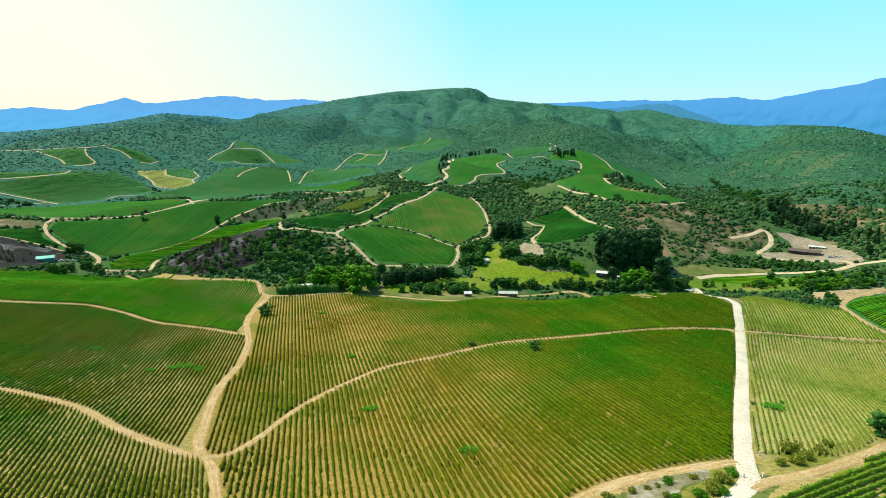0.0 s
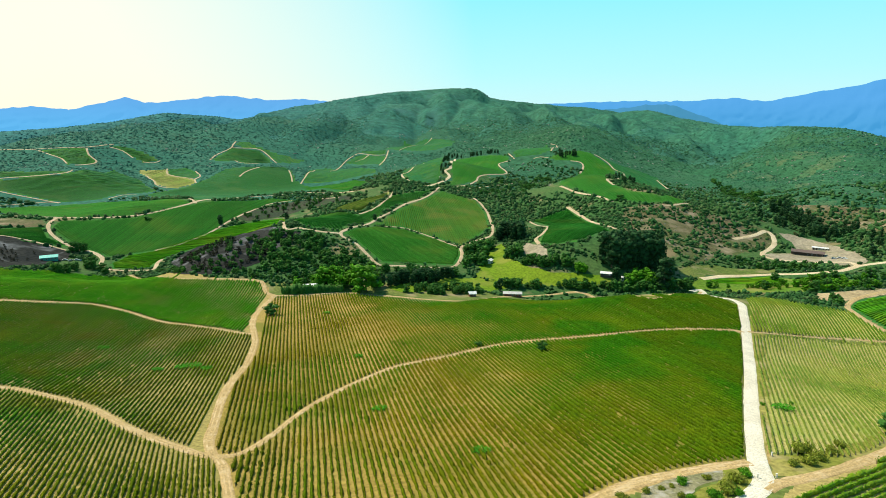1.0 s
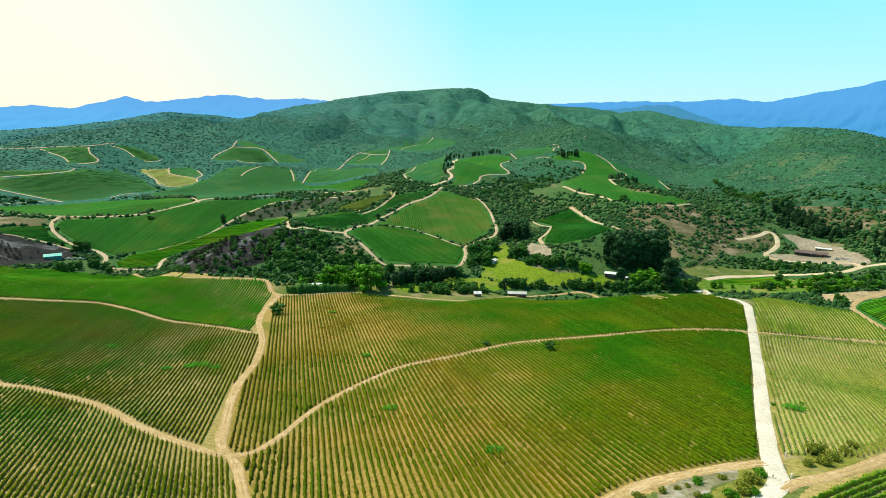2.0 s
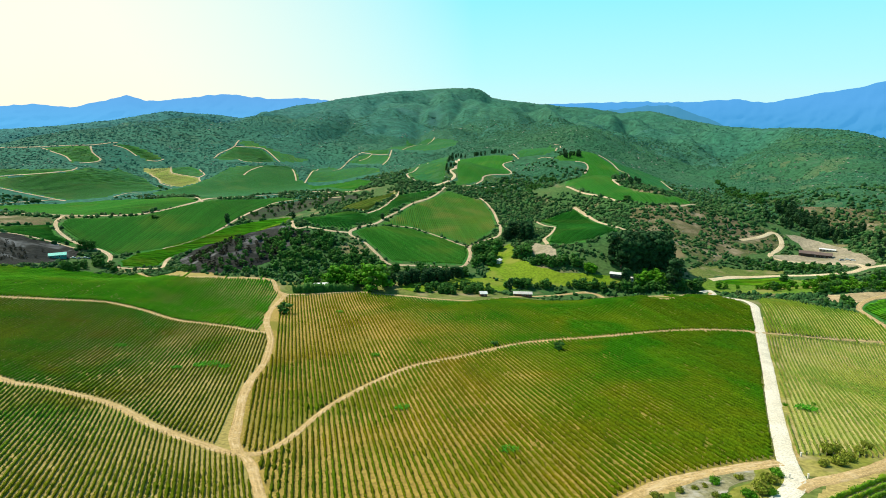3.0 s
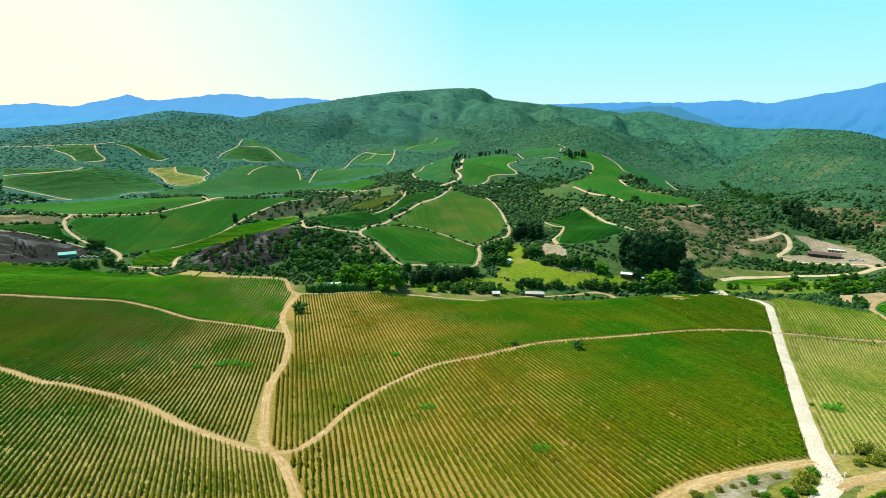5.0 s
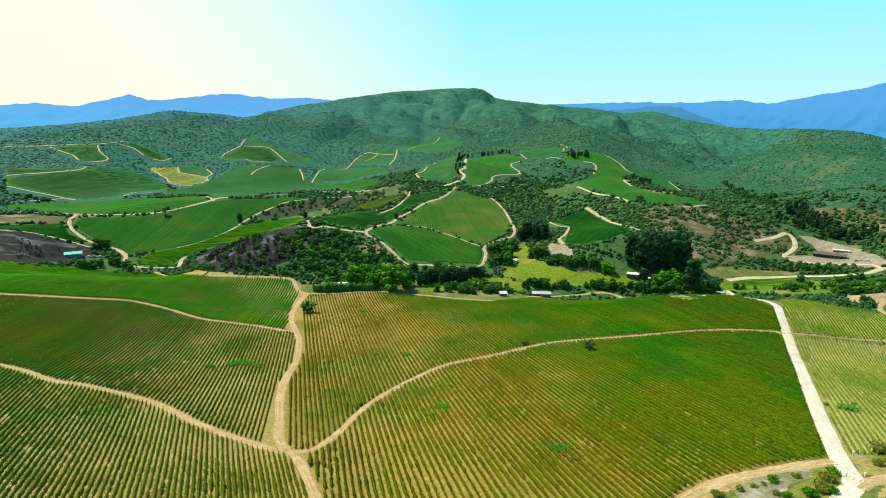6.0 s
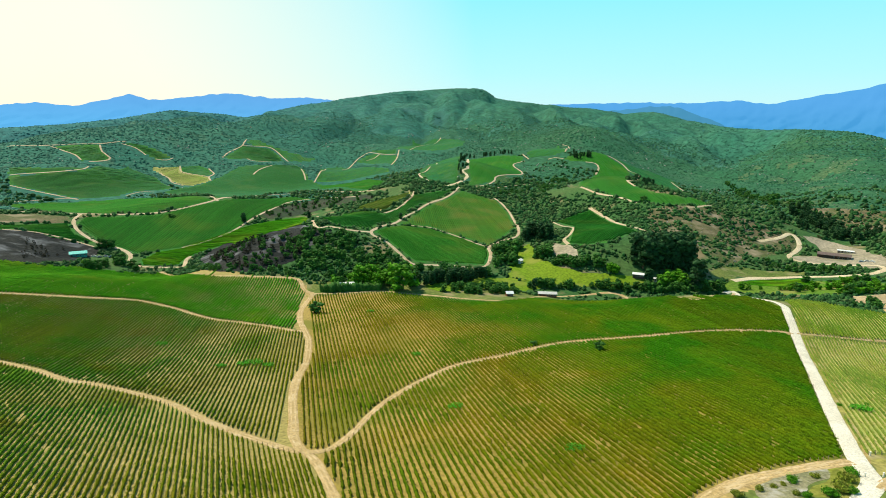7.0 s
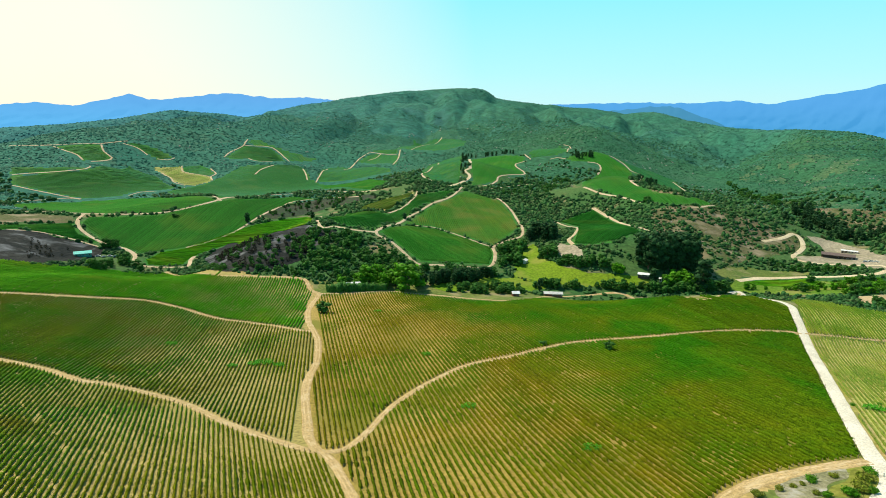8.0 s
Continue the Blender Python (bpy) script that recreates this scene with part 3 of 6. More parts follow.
BLOCKS = {  # kind, direction of the rows, spacing, plan
    "block_1": ("leafy", -20.3, 1.4, [(-251.7, 228.2), (-214.6, 210.8), (-176.9, 204.1), (-152.7, 197.4), (-130.4, 192.2), (-103.7, 175.4), (-81.7, 163.3), (-70.7, 158.8), (-63.4, 145.8), (-56.7, 131.8), (-51.8, 117.8), (-131.7, 98.6)]),
    "block_2": ("leafy", -10.7, 1.55, [(-251.7, 228.2), (-225.9, 223.9), (-184.7, 214.9), (-157.2, 206), (-134.6, 199.9), (-107.1, 183), (-84.4, 168.4), (-75.9, 166), (-80.5, 184.1), (-88.5, 223.3), (-92.5, 255.9), (-98.6, 286.6), (-117.3, 296.9), (-154.5, 309.7), (-191.3, 329.5), (-205, 331.4), (-225.5, 323.4), (-254.9, 313), (-311, 309)]),
    "block_3": ("near2", -5, 1.75, [(-355.3, 343.1), (-309.9, 325.1), (-264.1, 326), (-212.9, 346.5), (-184, 341), (-143.7, 321.2), (-106.8, 306.2), (-114.6, 338.2), (-119.3, 378.4), (-131.3, 409.4), (-138.5, 415.5), (-170.1, 414.7), (-266.5, 496.1), (-329.4, 491.5), (-360.4, 458.3), (-398.6, 427.9), (-426, 418.6)]),
    "block_4": ("near", -13.7, 1.74, [(-70.4, 165.9), (-77.8, 184.4), (-84.3, 214), (-86.6, 250.6), (-93.6, 286.7), (-103.8, 316.8), (-110.4, 347.6), (-113.7, 383.9), (-72.4, 397.9), (-33.5, 385.4), (6.2, 365.4), (39.2, 398.5), (86.7, 362.5), (128.9, 346.5), (154.5, 350.9), (161.8, 331.7), (148.6, 296.7), (126, 295.3), (101.7, 292.2), (59.6, 283.9), (13.4, 268.6), (-23.1, 245.9), (-44.4, 218.8), (-55.6, 195.5), (-62.8, 171.8), (-67.2, 165.4)]),
    "block_5": ("near", -12.6, 1.8, [(-63.1, 159.1), (-57, 173.4), (-49.7, 195.8), (-35.6, 217.8), (-3.8, 243.1), (25.5, 261.5), (55.5, 268), (96.5, 278.8), (123.3, 283.2), (143.4, 285.1), (119.8, 233), (93.3, 179.1), (78.7, 149.4), (72.8, 138.6), (61.2, 134.6), (45.4, 130.1), (35.9, 126.1), (27.2, 119.7), (20.5, 113.7), (13.7, 105.7), (-47.5, 118)]),
    "block_6": ("fresh", 20.5, 1.75, [(205.3, 400.5), (213.6, 364.6), (223.8, 352.3), (234.5, 347.6), (232.8, 320.2), (233.3, 303.1), (195, 304.5), (156.2, 296.5)]),
    "block_7": ("dry", 24.7, 1.55, [(154, 283), (175.2, 290.6), (228.3, 296.8), (257.5, 285.8), (235.5, 242), (205.6, 224), (140.5, 177.9), (125.7, 166.8), (107.5, 152.1), (97.5, 145.9), (83, 143.3), (94.2, 167.6), (126.9, 233.4)]),
    "block_8": ("lush", 59, 2, [(70.1, 114.5), (77.7, 122), (86.9, 126.6), (97.5, 132.6), (115.3, 144), (167, 180.4), (126.7, 119.6), (99.6, 102.9), (60.7, 99.7)]),
    "block_9": ("midfresh", 51.9, 1.7, [(249.2, 360.2), (263.2, 375.8), (286.7, 396.2), (310.8, 411.7), (350.4, 425.8), (261, 304.6), (244.3, 305.9), (243.4, 331.2)]),
    "block_10": ("midfresh", 83.7, 1.7, [(202, 462.8), (230.6, 476.5), (262.1, 475.9), (264.4, 461.8), (255.9, 455.8), (222.7, 459.2)]),
    "block_11": ("midolive", -8, 2.1, [(-4.3, 775.1), (34.5, 750.5), (44.2, 689.8), (42.2, 605.4), (25.3, 574.6), (14.2, 559.6), (-8.4, 576.5), (-42.1, 600.1), (-72, 587.3), (-54.2, 635.9), (-34.8, 692.2)]),
    "block_12": ("mid", -34.7, 2.1, [(-86.7, 518.3), (-68.7, 581.9), (-41.7, 590.5), (-8.5, 567.5), (10.5, 548), (10.6, 527.8), (5.2, 494.1), (-23.4, 479), (-50.3, 470.2), (-60.4, 483.7), (-73.9, 503)]),
    "block_13": ("mid", 35, 2.1, [(82.1, 523.1), (91.5, 507.2), (115.6, 508.6), (146.5, 540.5), (141.9, 637), (138.1, 686.2), (120.8, 681.2), (94, 653.5), (106.1, 615), (92.1, 556)]),
    "block_20": ("mid", 0.6, 2.1, [(-415.1, 650.1), (-378.1, 658.3), (-345.8, 668.2), (-305.4, 727.6), (-288, 820), (-249.3, 876.4), (-140.5, 807.1), (-195.4, 853.2), (-239.7, 839), (-245.4, 752.6), (-252.2, 687.1), (-257.2, 646.3), (-271, 603.7), (-287.1, 581.6), (-318.7, 562.1), (-338.3, 574.5), (-361.8, 583.3), (-393.3, 606.4), (-409.4, 627.2)]),
    "block_21": ("midfresh", 70, 2.1, [(-306.4, 544.2), (-302, 565.4), (-285.3, 580.2), (-257.7, 641.5), (-243.4, 672.4), (-219.7, 705.2), (-197.3, 722.3), (-188.2, 712.3), (-151.5, 534.5), (-170, 511.2), (-243.9, 602.9), (-264.8, 563.9), (-268.3, 544.8), (-266.1, 530.6), (-284.9, 529.5), (-298.3, 531)]),
    "block_31": ("mid", 16.9, 2.1, [(-140.8, 553.6), (-143.6, 694.1), (-89.3, 619.1), (-70.5, 661.7), (-64.9, 728.2), (-27.4, 765.3), (-14.5, 783.2), (-39.7, 706), (-67.3, 637), (-88, 560.9), (-94.1, 521.7), (-122.7, 522.5)]),
    "block_32": ("dryfar", 31.4, 2.1, [(-127.1, 715.1), (-81.6, 733.7), (-70.5, 750.6), (-73.1, 712.3), (-91.2, 636.3), (-128.6, 690.9)]),
    "block_36": ("mid", 45.1, 2.1, [(-463.6, 561.4), (-448.2, 583.9), (-416.3, 618.4), (-394.8, 591.6), (-364.9, 578.8), (-409.6, 573.8), (-439.5, 571.3), (-450.1, 543.5)]),
    "block_37": ("mid", 20, 2.1, [(-787.1, 1206.7), (-723.7, 1241.3), (-703.1, 1216.5), (-679.7, 1196), (-685.1, 1176), (-705.3, 1150), (-733.8, 1178)]),
    "block_38": ("mid", 60, 2.1, [(-695.9, 1295.7), (-675.9, 1312.1), (-639, 1300.5), (-605, 1286.4), (-593.8, 1270.8), (-613.8, 1253.8), (-640, 1264.4), (-670.4, 1283.5)]),
    "block_39": ("mid", 80, 2.1, [(-735.4, 995.3), (-687.6, 967.4), (-657.7, 964), (-617.9, 994.2), (-613.4, 989.4), (-630.4, 963.7), (-668.1, 941.7), (-692.2, 933.7)]),
    "block_40": ("mid", 55, 2.1, [(-680.6, 916.8), (-653.6, 933.9), (-606.3, 979.9), (-605.7, 1006), (-636.1, 1179), (-587.3, 1139.9), (-497.9, 1014.7), (-472.5, 995), (-477.8, 951.7), (-501.2, 931.9), (-509.1, 896), (-541.1, 872), (-555.1, 872.6), (-597.9, 876), (-657.2, 882.4)]),
    "block_41": ("mid", 80, 2.1, [(-544.7, 722.1), (-568.6, 755.4), (-563, 820.6), (-529.6, 852), (-492.4, 864.6), (-432.1, 853.8), (-326.8, 752.9), (-310, 738.3), (-331.1, 698), (-360, 676.5), (-423.6, 673.4), (-495.1, 700.2)]),
    "block_42": ("mid", 30, 2.1, [(-459.1, 937.7), (-459.8, 986.7), (-446.3, 1063.9), (-440.6, 1168.4), (-437.5, 1237.9), (-399.4, 1282.9), (-360.1, 1386.1), (-328.9, 1308.1), (-296.4, 1201.2), (-275.9, 1177.8), (-178.5, 956.7), (-122.6, 807.5), (-185.3, 924.9), (-282.7, 1078.9), (-314.6, 960.7), (-310.3, 824.9), (-305.7, 752.4), (-321.4, 778.7), (-393.7, 926.2), (-423.9, 907.1)]),
    "block_43": ("dryfar", 12, 2.1, [(-604, 1201.9), (-561.9, 1235.3), (-540.5, 1193.4), (-464.6, 1129.4), (-450.2, 1097.2), (-461, 1035.5), (-471.3, 1035.2), (-495.2, 1048.5), (-521.2, 1095.7), (-575.5, 1182.3)]),
    "block_44": ("mid", 30, 2.1, [(-555, 1235), (-527.7, 1246.7), (-492.3, 1207.6), (-471.7, 1164.9), (-474.4, 1144.1), (-540, 1198.9)]),
    "block_45": ("mid", 32, 2.1, [(-499, 1325.5), (-511.2, 1470.8), (-503.7, 1489.6), (-456.2, 1503.6), (-422.7, 1464.3), (-397.1, 1401.9), (-428.7, 1325.3), (-454.1, 1340.6), (-481.1, 1319.2)]),
    "block_46": ("mid", -40, 2.1, [(-512.7, 1541.1), (-495.5, 1549.4), (-448.3, 1519.7), (-395.8, 1496.4), (-340.2, 1497.6), (-341.4, 1483.9), (-389.3, 1431.6), (-425.8, 1491.4), (-461.2, 1516.6), (-507.3, 1510.2)]),
    "block_47": ("mid", 15, 2.1, [(-235.5, 1468.7), (-204.4, 1514.4), (-185.4, 1493.7), (-141.4, 1444), (-133.4, 1308.5), (-219.5, 1450.7)]),
    "block_48": ("mid", 40, 2.1, [(-209, 1552.3), (-146.4, 1553.2), (-146.1, 1483.9), (-184.9, 1514.1)]),
    "block_49": ("mid", 8, 2.1, [(-147.3, 1581.3), (-117.2, 1852.1), (-40.3, 1796.9), (30, 1664.5), (16.2, 1509.7), (-19.5, 1440.4), (-47, 1431.3), (-107.8, 1503.4)]),
    "block_50": ("mid", 25, 2.1, [(-305.9, 1401.1), (-277.3, 1436.5), (-140.5, 1246), (-140, 1206.3), (-197.3, 1200.3), (-250.2, 1197.7), (-275.7, 1192.4)]),
    "block_51": ("mid", 70, 2.1, [(-264.7, 1160.4), (-168.3, 1157.3), (-119.2, 943), (-118.4, 861.6), (-131.9, 837.3), (-255.1, 1114.5)]),
    "block_52": ("mid", 36, 2.1, [(-64.7, 937.6), (-60.1, 1215.5), (-22.5, 1291.8), (7.8, 1328.9), (4.1, 1245.6), (-6.8, 940.2), (-9.5, 894.2), (-13.7, 838.2), (-46, 850.1)]),
    "block_53": ("mid", 13, 2.1, [(21.8, 1227.3), (60.6, 1200.8), (111, 1138.4), (116.1, 1109.3), (95.5, 1094.3), (91.5, 1073), (97, 1013.7), (92.6, 981.2), (51.3, 923.1), (39.7, 884.8), (5.6, 832.7), (11.8, 888.5), (11.2, 931.5)]),
    "block_54": ("mid", 40, 2.1, [(129, 1150), (226.1, 1368.8), (201.3, 1172.2), (192.8, 1130.8), (164.2, 1111.9), (130.1, 1115.6)]),
    "block_55": ("mid", -4, 2.1, [(186.9, 1084.5), (243.8, 1140.5), (297.4, 1287.1), (271.5, 1127.8), (283.6, 1078.1), (285.8, 1045.5), (281.8, 1003.1), (200.4, 766.5), (196.9, 718.9), (204, 681.4), (235.2, 661.5), (329.3, 815.9), (252.5, 649.5), (210.1, 641.5), (183.6, 665.7), (160.9, 743.7), (147.1, 777.8), (154.3, 806.2), (209.9, 973.5), (226.7, 1007.8), (236.1, 1041.7), (231, 1058.5), (192.4, 1065.8)]),
    "block_56": ("mid", -16, 2.1, [(285.7, 1154.5), (308.6, 1112.9), (357.6, 1134.2), (382.8, 1108.1), (356.3, 974.6), (321.2, 942.5), (250.3, 815.6), (296.6, 1005.4), (292.8, 1049.4), (294.8, 1104.6)]),
}
AREAS = {
    "stream_bank": ("lawn", [(179.7, 451.4), (212.8, 468.3), (262, 468.1), (285.4, 448.9), (322.4, 448.9), (310.7, 432.1), (266.7, 419.7), (245, 410.3), (215.4, 429.1), (198.6, 437.4), (189.2, 442.9)]),
    "charred": ("charred", [(-249, 704.2), (-240.5, 767.5), (-220.4, 833.3), (-174.3, 837.5), (-125.7, 780.6), (-115.2, 745.3), (-145.4, 758.4), (-175.9, 767.7), (-190.1, 750.8), (-208.6, 726.8), (-228.6, 701.7)]),
    "meadow": ("meadow", [(40.6, 547.6), (51.8, 554.7), (53.3, 520.5), (57.2, 499), (80.9, 473.6), (105.8, 464.2), (125.4, 462.9), (131.3, 456.6), (117.8, 450.2), (85.9, 453.3), (56.3, 458.9), (45.4, 460.3), (22.5, 467.3)]),
    "meadow2": ("meadow", [(-43.1, 422.6), (-14.5, 441.3), (12.2, 461.9), (36.5, 459.5), (46.2, 449.2), (31.5, 433.8), (10, 425.1), (-14.6, 416.8), (-34.6, 412)]),
    "meadow3": ("dull", [(184.3, 477.1), (207.6, 493.8), (244.1, 499.9), (274.7, 494.6), (269.6, 485.4), (220.3, 479.4), (195.5, 465), (183.4, 462.7)]),
    "yard": ("dirt", [(338.9, 609.8), (354.4, 613.6), (370.3, 598.4), (370.5, 554.4), (357.5, 504.2), (335.3, 488.2), (318.8, 510.6), (284, 527.6), (290.6, 545.3), (327.9, 559.4), (338.8, 586.2)]),
    "sand": ("sand", [(253, 404.4), (270.5, 410.4), (297.6, 420.9), (323.6, 429.6), (316.1, 419), (273.1, 390.6), (252.3, 375.9), (242.5, 383.9)]),
    "clear": ("dirt", [(65.6, 524.8), (72.8, 538.9), (81.6, 518.2), (85.6, 500.1), (81.9, 492.5), (69.4, 501.3)]),
    "burnt": ("burnt", [(-251.9, 542.2), (-252.2, 583.4), (-233.4, 626.6), (-146.3, 518), (-124.5, 506.9), (-135.6, 472.3), (-149.3, 440.3), (-174.5, 427.7), (-205.2, 447.5)]),
    "burnt2": ("burnt", [(-447.1, 539.5), (-436.8, 567.6), (-406.8, 569.4), (-364.6, 568.8), (-351.3, 554.2), (-353.4, 523.3), (-360.4, 458.3), (-371.3, 439.1)]),
    "sand2": ("rocky", [(-505.5, 616.3), (-490.1, 642.9), (-448.1, 652.2), (-424.2, 641), (-420.1, 621.7), (-454.8, 593.2), (-471.2, 571.4)]),
    "verge": ("verge", [(175.2, 337.1), (183.1, 347.7), (155.6, 286.5), (108.5, 193.9), (82.9, 145.7), (77.7, 136.4), (76.2, 137.3), (91.2, 168.4), (119.8, 225.4), (152.3, 292.6)]),
    "stony": ("stony", [(41.8, 122.7), (52.2, 128.6), (61.6, 131.2), (63.8, 129.8), (60.8, 125.9), (54.4, 122.5), (47.8, 116.6), (40.3, 117.6)]),
    "corner": ("verge", [(64.9, 131.8), (70.2, 133.1), (68.6, 124.5), (66.1, 121.1), (59.7, 116.1), (50, 116.7), (54.5, 121.4), (60.7, 125.7)]),
    "bank": ("verge", [(73.6, 127.4), (80.7, 139.6), (92.4, 142.4), (111.1, 152.7), (137.4, 173.6), (181.9, 211.8), (163.5, 185.1), (122.1, 153.1), (102.3, 139.6), (89, 132.1), (78.6, 128.2)]),
}
RIDGES = {  # half width before and behind; azimuth in degrees, range, crest height
    "spur": (700, 500, [(8.02, 3123, 159), (14.98, 3046, 161.4), (18.3, 3002, 179.4), (21.12, 2870, 138.5), (25.14, 2603, 115.5), (27.25, 2386, 110), (30.05, 2194, 119.5), (32.73, 2072, 114.3), (34.22, 1995, 107.3), (35.61, 1950, 94), (40.07, 1967, 59.3), (45.85, 2068, 32.1)]),
    "main_hill": (620, 600, [(-20.15, 2750, 24.2), (-18.26, 2746, 136.3), (-15.86, 2740, 147.4), (-12.93, 2732, 188), (-10.44, 2726, 204.5), (-7.4, 2734, 227.2), (-3.32, 2826, 257.9), (0.28, 2907, 270.8), (2.59, 2960, 281.2), (3.62, 2974, 268.7), (4.56, 2990, 235), (6.1, 3010, 225.6), (9.01, 3050, 208.7), (14.98, 3200, 184.2), (22.98, 3449, 92.3)]),
    "left_ridge": (430, 500, [(-44.66, 2891, 59.9), (-40.38, 2754, 74.4), (-35.5, 2611, 90), (-31.87, 2604, 103.9), (-27.91, 2647, 120.3), (-25.39, 2667, 147.5), (-23.65, 2667, 157.3), (-21.45, 2742, 151.1), (-18.27, 2922, 136), (-14.48, 3036, 134.9), (-9.53, 3146, -7.2)]),
}
MOUNTAINS = {  # azimuth in degrees, crest height
    "middle": [(11.5, 150), (14.0, 192), (16.3, 208), (18.2, 224), (19.8, 228), (21.0, 206), (22.6, 160), (24.2, 112), (25.5, 70)],
    "west": [(-46.97, 130.4), (-41.61, 178.4), (-37.33, 166.3), (-35.29, 185.6), (-33.15, 202.4), (-30.76, 185.6), (-28.77, 220.2), (-26.70, 273.9), (-25.28, 233.2), (-22.69, 252.3), (-19.52, 287.7), (-18.14, 286.3), (-15.32, 259.8), (-12.41, 267.7), (-9.93, 250.9), (-4.35, 212.4)],
    "east": [(2.89, 193.8), (5.96, 232.2), (9.51, 246.1), (12.99, 251.4), (16.83, 263.9), (19.63, 256.5), (22.77, 263.9), (24.91, 274.6), (27.44, 248.7), (29.77, 290.2), (32.35, 328.9), (33.77, 343.7), (35.05, 374.4), (37.80, 352.9), (42.36, 313.7), (47.67, 222.1)],
}
